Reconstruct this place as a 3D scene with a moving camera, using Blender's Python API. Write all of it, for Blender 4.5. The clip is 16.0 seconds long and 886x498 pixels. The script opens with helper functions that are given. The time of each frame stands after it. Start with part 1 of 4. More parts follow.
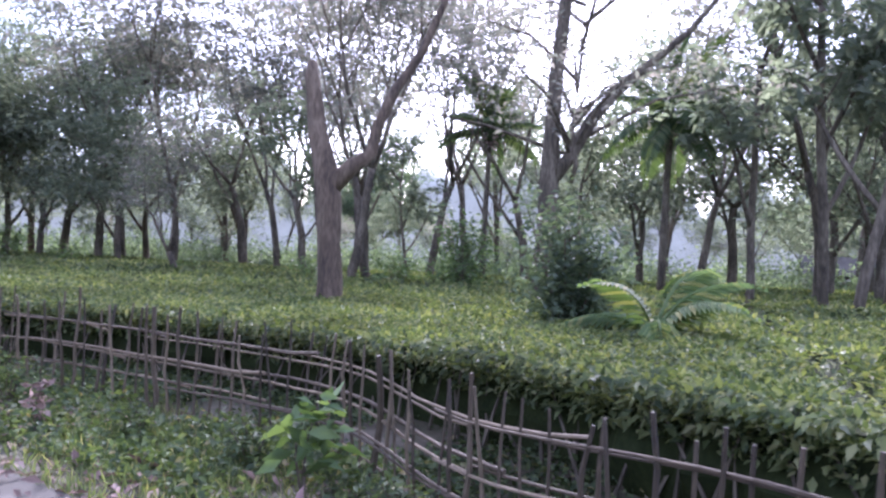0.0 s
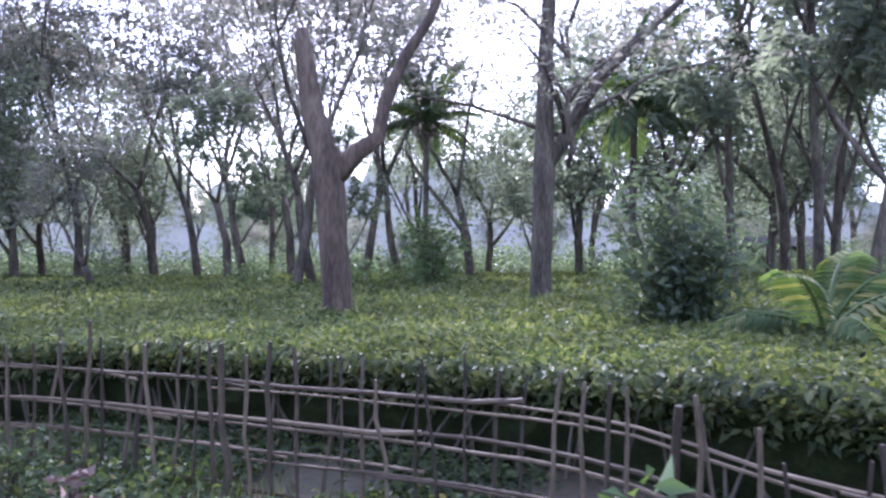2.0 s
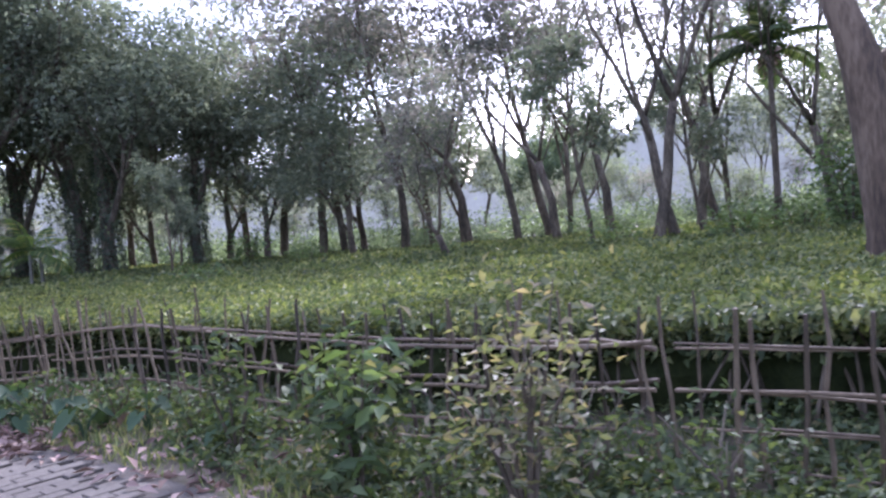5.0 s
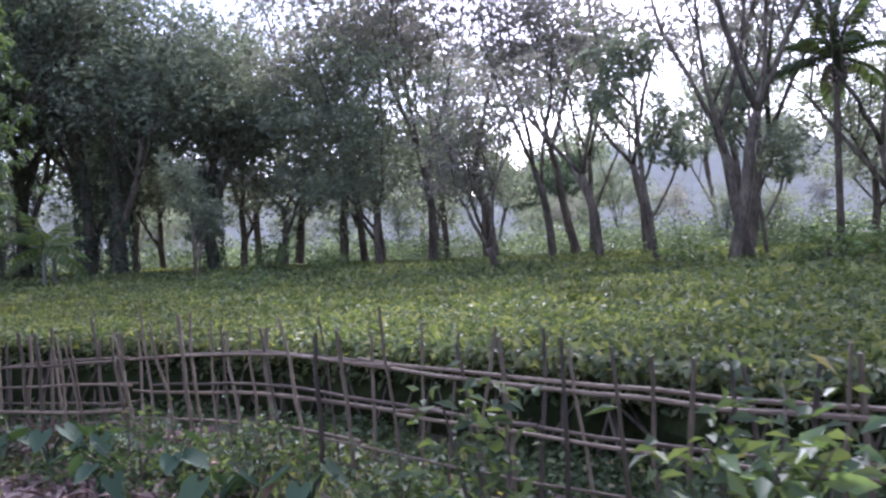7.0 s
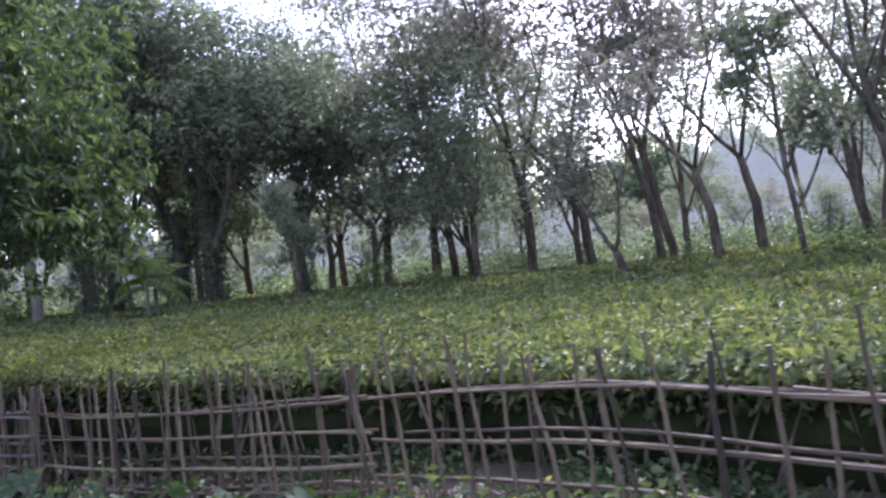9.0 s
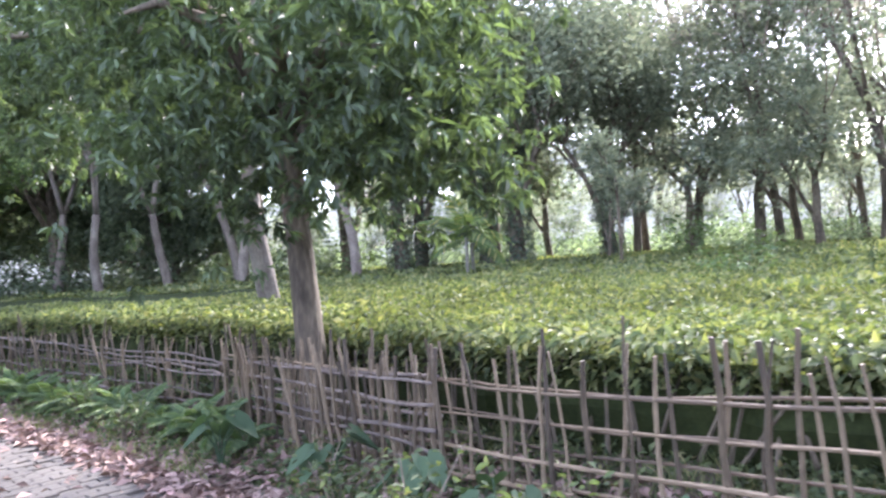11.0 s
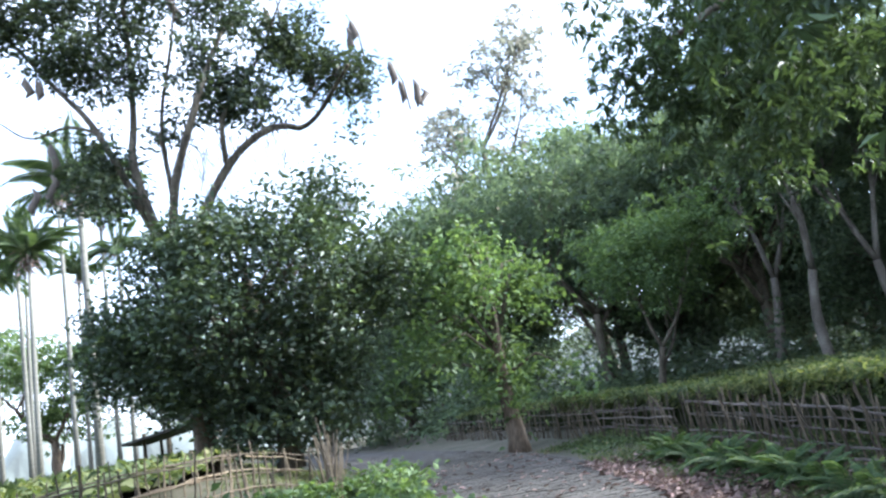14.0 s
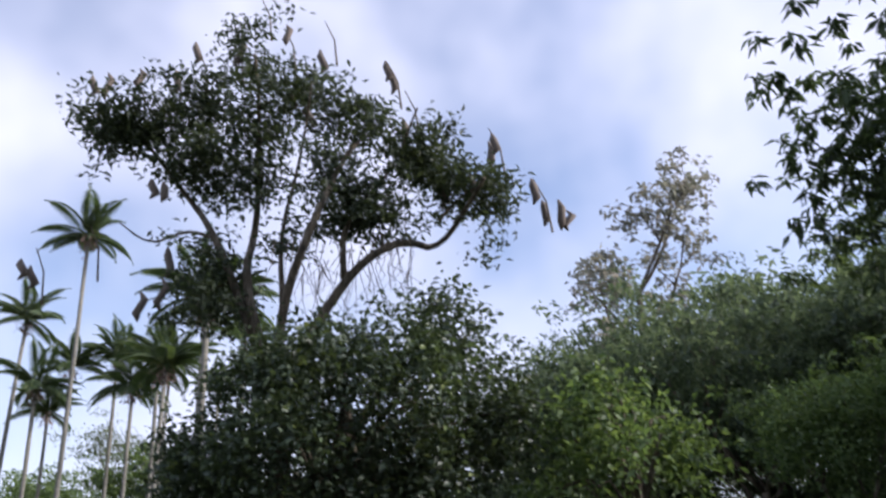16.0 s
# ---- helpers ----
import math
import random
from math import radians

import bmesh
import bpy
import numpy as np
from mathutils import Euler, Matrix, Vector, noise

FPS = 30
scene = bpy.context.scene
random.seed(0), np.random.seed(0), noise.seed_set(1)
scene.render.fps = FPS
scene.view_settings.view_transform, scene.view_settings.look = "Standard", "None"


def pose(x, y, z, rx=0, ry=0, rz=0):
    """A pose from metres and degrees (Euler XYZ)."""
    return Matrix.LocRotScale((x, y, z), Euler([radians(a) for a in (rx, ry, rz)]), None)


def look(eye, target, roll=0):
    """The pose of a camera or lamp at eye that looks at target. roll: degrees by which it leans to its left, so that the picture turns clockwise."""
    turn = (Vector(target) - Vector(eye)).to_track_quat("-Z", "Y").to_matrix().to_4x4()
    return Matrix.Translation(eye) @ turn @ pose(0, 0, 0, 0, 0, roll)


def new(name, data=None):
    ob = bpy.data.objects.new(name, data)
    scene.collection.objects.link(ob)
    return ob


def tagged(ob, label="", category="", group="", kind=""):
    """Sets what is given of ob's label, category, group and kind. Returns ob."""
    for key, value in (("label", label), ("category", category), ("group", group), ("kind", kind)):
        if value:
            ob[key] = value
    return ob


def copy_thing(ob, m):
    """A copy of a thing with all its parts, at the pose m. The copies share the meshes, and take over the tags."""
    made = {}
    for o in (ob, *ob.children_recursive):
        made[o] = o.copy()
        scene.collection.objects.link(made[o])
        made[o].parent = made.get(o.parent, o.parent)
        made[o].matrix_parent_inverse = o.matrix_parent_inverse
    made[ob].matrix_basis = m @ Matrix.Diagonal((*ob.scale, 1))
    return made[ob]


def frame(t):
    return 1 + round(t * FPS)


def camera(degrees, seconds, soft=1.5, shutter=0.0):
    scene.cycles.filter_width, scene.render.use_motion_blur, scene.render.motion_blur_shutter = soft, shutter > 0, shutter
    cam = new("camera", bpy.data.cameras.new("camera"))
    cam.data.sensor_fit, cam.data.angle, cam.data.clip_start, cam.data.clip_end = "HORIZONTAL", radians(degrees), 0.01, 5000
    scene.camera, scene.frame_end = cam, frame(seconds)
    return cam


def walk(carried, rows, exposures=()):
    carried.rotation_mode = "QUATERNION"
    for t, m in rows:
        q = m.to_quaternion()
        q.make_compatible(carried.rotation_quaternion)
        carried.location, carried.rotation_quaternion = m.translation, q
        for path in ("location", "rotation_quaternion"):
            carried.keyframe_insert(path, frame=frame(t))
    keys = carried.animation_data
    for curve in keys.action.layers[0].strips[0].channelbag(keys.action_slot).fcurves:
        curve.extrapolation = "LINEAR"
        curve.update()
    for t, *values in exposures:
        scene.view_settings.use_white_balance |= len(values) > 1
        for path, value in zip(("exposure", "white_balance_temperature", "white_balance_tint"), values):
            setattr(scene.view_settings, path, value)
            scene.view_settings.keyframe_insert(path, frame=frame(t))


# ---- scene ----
cam = camera(57.7, 16.0, soft=2.5, shutter=0.25)
PATH = [
    (0, (-0.013, -0.347, 1.518), (-0.009, 1.653, 1.521), 2.5),
    (0.5, (-0.412, 0.178, 1.476), (-0.299, 2.175, 1.46), 0.9),
    (1, (-0.856, 0.734, 1.46), (-0.678, 2.726, 1.439), 0.3),
    (1.5, (-1.328, 1.152, 1.46), (-1.11, 3.14, 1.438), -0.3),
    (2, (-1.782, 1.644, 1.473), (-1.517, 3.626, 1.476), -0.4),
    (2.5, (-2.246, 2.0, 1.478), (-1.938, 3.976, 1.509), -0.4),
    (3, (-2.69, 2.43, 1.496), (-2.462, 4.417, 1.546), -1.3),
    (3.5, (-3.181, 2.752, 1.471), (-3.204, 4.751, 1.524), -0.9),
    (4, (-3.694, 3.043, 1.478), (-3.94, 5.028, 1.51), -2.3),
    (4.5, (-4.229, 3.261, 1.463), (-4.581, 5.23, 1.44), -3.6),
    (5, (-4.773, 3.485, 1.441), (-5.134, 5.451, 1.374), -5.2),
    (5.2, (-4.977, 3.588, 1.425), (-5.346, 5.553, 1.366), -4.8),
    (7.3, (-6.965, 5.194, 1.492), (-7.298, 7.166, 1.458), -3.1),
    (7.5, (-7.131, 5.327, 1.5), (-7.469, 7.298, 1.467), -3.4),
    (8, (-7.576, 5.645, 1.505), (-7.914, 7.617, 1.493), -3.8),
    (8.2, (-7.757, 5.773, 1.472), (-8.117, 7.741, 1.483), -4.8),
    (10.3, (-9.775, 7.032, 1.383), (-10.595, 8.855, 1.358), -6.3),
    (10.5, (-9.98, 7.201, 1.358), (-10.884, 8.985, 1.334), -6.1),
    (10.6, (-10.092, 7.293, 1.365), (-11.027, 9.061, 1.36), -4.9),
    (11, (-10.45, 7.502, 1.336), (-11.546, 9.175, 1.338), -5.0),
    (11.5, (-10.92, 7.756, 1.31), (-12.081, 9.384, 1.303), -4.2),
    (12, (-11.434, 8.031, 1.298), (-12.814, 9.479, 1.296), -4.1),
    (12.5, (-11.879, 8.258, 1.291), (-13.595, 9.283, 1.334), -7.8),
    (13, (-12.428, 8.445, 1.083), (-14.32, 9.05, 1.312), -9.6),
    (13.5, (-13.004, 8.574, 1.045), (-14.925, 8.996, 1.408), -10.4),
    (14, (-13.58, 8.746, 1.047), (-15.504, 9.117, 1.451), -9.7),
    (14.5, (-14.142, 8.907, 0.988), (-16.073, 9.243, 1.385), -7.4),
    (15, (-14.763, 9.027, 1.033), (-16.687, 9.361, 1.465), -5.9),
    (15.5, (-15.325, 9.221, 1.169), (-17.232, 9.414, 1.738), -4.3),
    (16, (-16.159, 9.5, 1.457), (-17.999, 9.526, 2.239), -2.6),
]
EXPOSURES = [(0, 2.25, 5350, 32), (2.5, 2.1, 5150, 33), (3.5, 2.05, 5150, 33), (4.5, 1.85, 5300, 32), (5, 2.1, 5400, 32), (8, 1.9, 5400, 33), (10.4, 2.65, 5700, 25), (11.5, 3.7, 5850, 24), (12.5, 3.5, 5900, 20), (13.3, 2.8, 5750, 14), (14, 2.35, 5500, 9), (15.1, 2.1, 5350, 10), (15.6, 1.75, 5600, 13), (16, 0.75, 6050, 19)]
walk(cam, [(t, look(eye, target, roll)) for t, eye, target, roll in PATH], EXPOSURES)

# ---- world, sun ----
SUN_EL, SUN_AZ = radians(33), radians(3)
world = bpy.data.worlds.new("sky")
scene.world = world
world.use_nodes = True
wn, wl = world.node_tree.nodes, world.node_tree.links
sky = wn.new("ShaderNodeTexSky")
sky.sky_type, sky.sun_disc = "NISHITA", False
sky.sun_elevation, sky.sun_rotation = SUN_EL, SUN_AZ
sky.dust_density, sky.air_density, sky.ozone_density = 1.2, 1.0, 1.5
cloud_co = wn.new("ShaderNodeTexCoord")
cloud_no = wn.new("ShaderNodeTexNoise")
cloud_no.inputs["Scale"].default_value, cloud_no.inputs["Detail"].default_value = 2.2, 4.0
cloud_ramp = wn.new("ShaderNodeMapRange")
cloud_ramp.inputs[1].default_value, cloud_ramp.inputs[2].default_value = 0.40, 0.64
cloud_ramp.inputs[3].default_value, cloud_ramp.inputs[4].default_value = 0.12, 0.85
cloud_mix = wn.new("ShaderNodeMix")
cloud_mix.data_type = "RGBA"
cloud_mix.inputs[7].default_value = (5.5, 5.6, 6.2, 1)
wl.new(cloud_co.outputs["Generated"], cloud_no.inputs["Vector"])
wl.new(cloud_no.outputs["Fac"], cloud_ramp.inputs[0])
wl.new(cloud_ramp.outputs[0], cloud_mix.inputs[0])
wl.new(sky.outputs[0], cloud_mix.inputs[6])
wl.new(cloud_mix.outputs[2], wn["Background"].inputs[0])
wn["Background"].inputs[1].default_value = 0.12

sun = new("sun", bpy.data.lights.new("sun", "SUN"))
sun.data.energy, sun.data.angle, sun.data.color = 3.6, radians(6), (1.0, 0.94, 0.84)
sd = Vector((math.sin(SUN_AZ) * math.cos(SUN_EL), math.cos(SUN_AZ) * math.cos(SUN_EL), math.sin(SUN_EL)))
sun.matrix_world = look(sd * 50, (0, 0, 0))

RNG = np.random.default_rng(7)


# ---- materials ----
def material(name):
    m = bpy.data.materials.new(name)
    m.use_nodes = True
    n = m.node_tree.nodes
    return m, n, m.node_tree.links, n["Principled BSDF"]


def ramp_of(n, stops):
    r = n.new("ShaderNodeValToRGB")
    e = r.color_ramp.elements
    e[0].position, e[0].color = stops[0][0], (*stops[0][1], 1)
    e[1].position, e[1].color = stops[-1][0], (*stops[-1][1], 1)
    for p, c in stops[1:-1]:
        q = e.new(p)
        q.color = (*c, 1)
    return r


def leaf_mat(name, stops, rough=0.45, through_light=0.35, tint=(1.25, 1.3, 0.6)):
    """Leaves that vary one by one, and let some light through."""
    m, n, l, b = material(name)
    g = n.new("ShaderNodeNewGeometry")
    r = ramp_of(n, stops)
    l.new(g.outputs["Random Per Island"], r.inputs[0])
    no = n.new("ShaderNodeTexNoise")
    no.inputs["Scale"].default_value, no.inputs["Detail"].default_value = 0.7, 3
    co = n.new("ShaderNodeTexCoord")
    l.new(co.outputs["Object"], no.inputs["Vector"])
    hs = n.new("ShaderNodeHueSaturation")
    mr = n.new("ShaderNodeMapRange")
    mr.inputs[1].default_value, mr.inputs[2].default_value = 0.3, 0.7
    mr.inputs[3].default_value, mr.inputs[4].default_value = 0.75, 1.45
    l.new(no.outputs["Fac"], mr.inputs[0])
    hs.inputs["Saturation"].default_value, hs.inputs["Hue"].default_value = 0.76, 0.49
    l.new(mr.outputs[0], hs.inputs["Value"])
    l.new(r.outputs[0], hs.inputs["Color"])
    l.new(hs.outputs[0], b.inputs["Base Color"])
    b.inputs["Roughness"].default_value = rough + 0.15
    b.inputs["Specular IOR Level"].default_value = 0.3
    t = n.new("ShaderNodeBsdfTranslucent")
    mu = n.new("ShaderNodeMix")
    mu.data_type, mu.blend_type = "RGBA", "MULTIPLY"
    mu.inputs[0].default_value = 1.0
    mu.inputs[7].default_value = (*tint, 1)
    l.new(hs.outputs[0], mu.inputs[6])
    l.new(mu.outputs[2], t.inputs[0])
    x = n.new("ShaderNodeMixShader")
    x.inputs[0].default_value = through_light
    l.new(b.outputs[0], x.inputs[1])
    l.new(t.outputs[0], x.inputs[2])
    l.new(x.outputs[0], n["Material Output"].inputs[0])
    return m


def rough_mat(name, stops, scale=6.0, fine=60.0, rough=0.85, bump=0.4, stretch=(1, 1, 1), per_object=0.0):
    """A rough natural surface: two scales of noise in colour and relief."""
    m, n, l, b = material(name)
    co = n.new("ShaderNodeTexCoord")
    mp = n.new("ShaderNodeMapping")
    mp.inputs["Scale"].default_value = stretch
    l.new(co.outputs["Object"], mp.inputs[0])
    a, f = n.new("ShaderNodeTexNoise"), n.new("ShaderNodeTexNoise")
    a.inputs["Scale"].default_value, a.inputs["Detail"].default_value = scale, 6
    f.inputs["Scale"].default_value, f.inputs["Detail"].default_value = fine, 4
    for q in (a, f):
        l.new(mp.outputs[0], q.inputs["Vector"])
    mix = n.new("ShaderNodeMath")
    mix.operation = "MULTIPLY_ADD"
    mix.inputs[1].default_value = 0.45
    l.new(f.outputs["Fac"], mix.inputs[0])
    half = n.new("ShaderNodeMath")
    half.operation = "MULTIPLY"
    half.inputs[1].default_value = 0.6
    l.new(a.outputs["Fac"], half.inputs[0])
    l.new(half.outputs[0], mix.inputs[2])
    last = mix.outputs[0]
    if per_object:
        oi = n.new("ShaderNodeObjectInfo")
        ad = n.new("ShaderNodeMath")
        ad.operation = "MULTIPLY_ADD"
        ad.inputs[1].default_value = per_object
        l.new(oi.outputs["Random"], ad.inputs[0])
        l.new(last, ad.inputs[2])
        sb = n.new("ShaderNodeMath")
        sb.operation = "SUBTRACT"
        sb.inputs[1].default_value = per_object / 2
        l.new(ad.outputs[0], sb.inputs[0])
        last = sb.outputs[0]
    r = ramp_of(n, stops)
    l.new(last, r.inputs[0])
    l.new(r.outputs[0], b.inputs["Base Color"])
    b.inputs["Roughness"].default_value = rough
    bu = n.new("ShaderNodeBump")
    bu.inputs["Strength"].default_value, bu.inputs["Distance"].default_value = bump, 0.03
    l.new(mix.outputs[0], bu.inputs["Height"])
    l.new(bu.outputs[0], b.inputs["Normal"])
    return m


M_TEA = leaf_mat("tea_leaf", [(0.0, (0.030, 0.055, 0.016)), (0.45, (0.082, 0.12, 0.028)), (0.85, (0.15, 0.18, 0.042)), (1.0, (0.21, 0.215, 0.07))], 0.5, 0.38)
# shade inside the tea bushes put into the colour; hut windows share it
M_HOLLOW_SHADE = rough_mat("hollow_shade", [(0.3, (0.012, 0.016, 0.008)), (0.7, (0.035, 0.045, 0.016))], 4, 30)
M_HOLLOW_SHADE.node_tree.nodes["Principled BSDF"].inputs["Specular IOR Level"].default_value = 0.05
M_FAR = leaf_mat("shade_tree_leaf", [(0.0, (0.088, 0.122, 0.075)), (0.6, (0.13, 0.17, 0.104)), (1.0, (0.175, 0.215, 0.13))], 0.5, 0.62, (1.25, 1.22, 1.0))
M_FEATHER = leaf_mat("feathery_leaf", [(0.0, (0.105, 0.122, 0.095)), (0.6, (0.15, 0.162, 0.125)), (1.0, (0.21, 0.20, 0.165))], 0.5, 0.66, (1.25, 1.18, 1.05))
M_DARK = leaf_mat("dark_glossy_leaf", [(0.0, (0.036, 0.06, 0.034)), (0.8, (0.062, 0.1, 0.048)), (0.97, (0.075, 0.125, 0.042)), (1.0, (0.18, 0.25, 0.05))], 0.28, 0.22)
M_MANGO = leaf_mat("long_drooping_leaf", [(0.0, (0.034, 0.062, 0.028)), (0.7, (0.062, 0.11, 0.042)), (1.0, (0.10, 0.165, 0.06))], 0.33, 0.34)
M_LIGHT = leaf_mat("light_green_leaf", [(0.0, (0.055, 0.11, 0.03)), (0.6, (0.085, 0.16, 0.04)), (1.0, (0.15, 0.24, 0.06))], 0.42, 0.4)
M_FOREST = leaf_mat("forest_leaf", [(0.0, (0.052, 0.088, 0.05)), (0.6, (0.085, 0.135, 0.068)), (1.0, (0.125, 0.18, 0.09))], 0.45, 0.52, (1.25, 1.25, 0.8))
M_POD_LEAF = leaf_mat("pod_tree_leaf", [(0.0, (0.028, 0.045, 0.028)), (1.0, (0.06, 0.085, 0.045))], 0.45, 0.3)
M_PALM = leaf_mat("palm_leaf", [(0.0, (0.035, 0.07, 0.028)), (0.8, (0.07, 0.12, 0.04)), (1.0, (0.14, 0.17, 0.06))], 0.35, 0.35)
M_PALM_Y = leaf_mat("young_palm_leaf", [(0.0, (0.06, 0.12, 0.03)), (0.7, (0.11, 0.19, 0.04)), (1.0, (0.26, 0.26, 0.06))], 0.6, 0.45)
M_WEED = leaf_mat("weed_leaf", [(0.0, (0.027, 0.052, 0.016)), (0.6, (0.06, 0.10, 0.028)), (0.95, (0.11, 0.155, 0.042)), (1.0, (0.24, 0.19, 0.06))], 0.55, 0.36)
M_PALE = leaf_mat("pale_shrub_leaf", [(0.0, (0.09, 0.12, 0.05)), (0.6, (0.16, 0.17, 0.08)), (1.0, (0.26, 0.20, 0.12))], 0.5, 0.4)
M_TARO = leaf_mat("taro_leaf", [(0.0, (0.022, 0.058, 0.024)), (1.0, (0.042, 0.095, 0.034))], 0.65, 0.3)
M_FERN = leaf_mat("fern_leaf", [(0.0, (0.045, 0.10, 0.03)), (0.7, (0.08, 0.16, 0.045)), (1.0, (0.14, 0.2, 0.06))], 0.45, 0.4)
M_GRASS = leaf_mat("grass_blade", [(0.0, (0.06, 0.10, 0.025)), (0.7, (0.12, 0.16, 0.045)), (1.0, (0.27, 0.25, 0.10))], 0.5, 0.4)
M_DRY = leaf_mat("dry_leaf", [(0.0, (0.09, 0.055, 0.035)), (0.5, (0.20, 0.125, 0.085)), (0.85, (0.30, 0.21, 0.15)), (1.0, (0.38, 0.22, 0.18))], 0.75, 0.12, (1, 1, 1))
M_BARK = rough_mat("grey_brown_bark", [(0.36, (0.026, 0.021, 0.013)), (0.5, (0.08, 0.064, 0.043)), (0.64, (0.165, 0.137, 0.095))], 4, 26, 0.9, 1.0, (1, 1, 0.25))
M_BARK_RED = rough_mat("reddish_bark", [(0.36, (0.036, 0.026, 0.018)), (0.5, (0.09, 0.064, 0.041)), (0.64, (0.165, 0.123, 0.083))], 4, 26, 0.9, 1.0, (1, 1, 0.25))
M_BARK_PALE = rough_mat("pale_bark", [(0.32, (0.055, 0.045, 0.035)), (0.5, (0.125, 0.105, 0.082)), (0.68, (0.21, 0.185, 0.15))], 4, 35, 0.85, 0.5, (1, 1, 0.4))
M_PALM_BARK = rough_mat("ringed_palm_bark", [(0.3, (0.09, 0.088, 0.07)), (0.7, (0.22, 0.21, 0.175))], 3, 20, 0.8, 0.4, (0.3, 0.3, 4))
M_BAMBOO = rough_mat("weathered_bamboo", [(0.22, (0.028, 0.021, 0.013)), (0.5, (0.08, 0.06, 0.036)), (0.8, (0.19, 0.147, 0.092))], 5, 50, 0.8, 0.35, (1, 1, 0.3), 0.45)
M_BAMBOO_PALE = rough_mat("split_bamboo_rail", [(0.22, (0.042, 0.03, 0.018)), (0.5, (0.105, 0.076, 0.046)), (0.8, (0.22, 0.168, 0.105))], 4, 40, 0.75, 0.35, (0.4, 0.4, 2), 0.4)
M_BRUSH = rough_mat("grey_brushwood", [(0.22, (0.04, 0.032, 0.026)), (0.5, (0.10, 0.08, 0.065)), (0.8, (0.2, 0.165, 0.135))], 5, 40, 0.85, 0.4, (1, 1, 0.3), 0.35)
M_GROUND = rough_mat("mossy_soil", [(0.3, (0.028, 0.030, 0.014)), (0.45, (0.055, 0.055, 0.026)), (0.58, (0.085, 0.07, 0.045)), (0.72, (0.13, 0.11, 0.075))], 1.1, 14, 0.95, 0.6)
M_SAND = rough_mat("road_bed_sand", [(0.3, (0.045, 0.038, 0.03)), (0.7, (0.085, 0.074, 0.06))], 3, 60, 0.95, 0.4)
M_BRICK = rough_mat("worn_paver", [(0.3, (0.032, 0.027, 0.021)), (0.5, (0.058, 0.05, 0.039)), (0.7, (0.095, 0.083, 0.066))], 1.3, 45, 0.85, 0.35, (1, 1, 1), 0.22)
M_WALL = rough_mat("mud_plaster_wall", [(0.3, (0.07, 0.058, 0.045)), (0.7, (0.13, 0.11, 0.09))], 2, 20, 0.9, 0.2)
M_ROOF = rough_mat("tin_roof", [(0.3, (0.025, 0.025, 0.026)), (0.7, (0.06, 0.058, 0.056))], 2, 20, 0.95, 0.2)
# haze over far woods painted as pale base colour plus a faint emission
M_RIDGE = rough_mat("distant_woods_haze_glow", [(0.3, (0.09, 0.11, 0.10)), (0.7, (0.15, 0.17, 0.155))], 0.35, 1.6, 0.95, 1.0)
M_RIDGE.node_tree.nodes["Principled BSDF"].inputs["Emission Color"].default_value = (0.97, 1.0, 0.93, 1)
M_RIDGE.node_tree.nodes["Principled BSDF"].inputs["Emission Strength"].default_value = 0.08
M_POD = rough_mat("dry_seed_pod", [(0.3, (0.07, 0.055, 0.045)), (0.7, (0.17, 0.135, 0.105))], 5, 30, 0.8, 0.3, (1, 1, 0.3))


# ---- mesh helpers ----
def mesh_object(name, verts, faces, mat, parent=None, smooth=False, label=""):
    me = bpy.data.meshes.new(name)
    me.from_pydata([tuple(v) for v in verts], [], faces)
    me.materials.append(mat)
    if smooth:
        me.polygons.foreach_set("use_smooth", [True] * len(me.polygons))
    ob = new(name, me)
    ob.parent = parent
    if label:
        tagged(ob, label)
    return ob


def quads_mesh(name, verts, mat, parent=None):
    """verts: n x 4 x 3, one folded leaf (two triangles along its rib) for each four corners: stalk, side, tip, side."""
    n = len(verts)
    me = bpy.data.meshes.new(name)
    me.vertices.add(n * 4)
    me.vertices.foreach_set("co", np.ascontiguousarray(verts, dtype=np.float32).ravel())
    base = (np.arange(n) * 4)[:, None]
    tri = np.concatenate([base + np.array([0, 1, 2]), base + np.array([0, 2, 3])], 1).astype(np.int32)
    me.loops.add(n * 6)
    me.loops.foreach_set("vertex_index", tri.ravel())
    me.polygons.add(n * 2)
    me.polygons.foreach_set("loop_start", (np.arange(n * 2) * 3).astype(np.int32))
    me.update()
    me.validate()
    me.materials.append(mat)
    ob = new(name, me)
    ob.parent = parent
    return ob


def unit(v):
    return v / np.maximum(np.linalg.norm(v, axis=-1, keepdims=True), 1e-9)


def leaf_quads(at, along, up, length, width, fold=0.25):
    """Folded leaves that start at the points, run along a direction, and face up."""
    along = unit(along)
    side = unit(np.cross(along, up))
    top = unit(np.cross(side, along))
    length, width = np.broadcast_to(length, len(at))[:, None], np.broadcast_to(width, len(at))[:, None]
    mid = at + along * length * 0.45 + top * width * fold
    return np.stack([at, mid + side * width * 0.5, at + along * length - top * length * 0.12, mid - side * width * 0.5], 1)


def scatter(rng, at, size, ratio=0.45, droop=-0.1, spread=1.0, up=(0, 0, 1), upmix=0.7):
    n = len(at)
    d = rng.normal(size=(n, 3)) * np.array([1, 1, 0.45]) * spread + np.array([0, 0, droop])
    u = unit(np.array(up)[None] * upmix + rng.normal(size=(n, 3)) * 0.5)
    s = size * rng.uniform(0.65, 1.35, n)
    return leaf_quads(at, d, u, s, s * ratio)


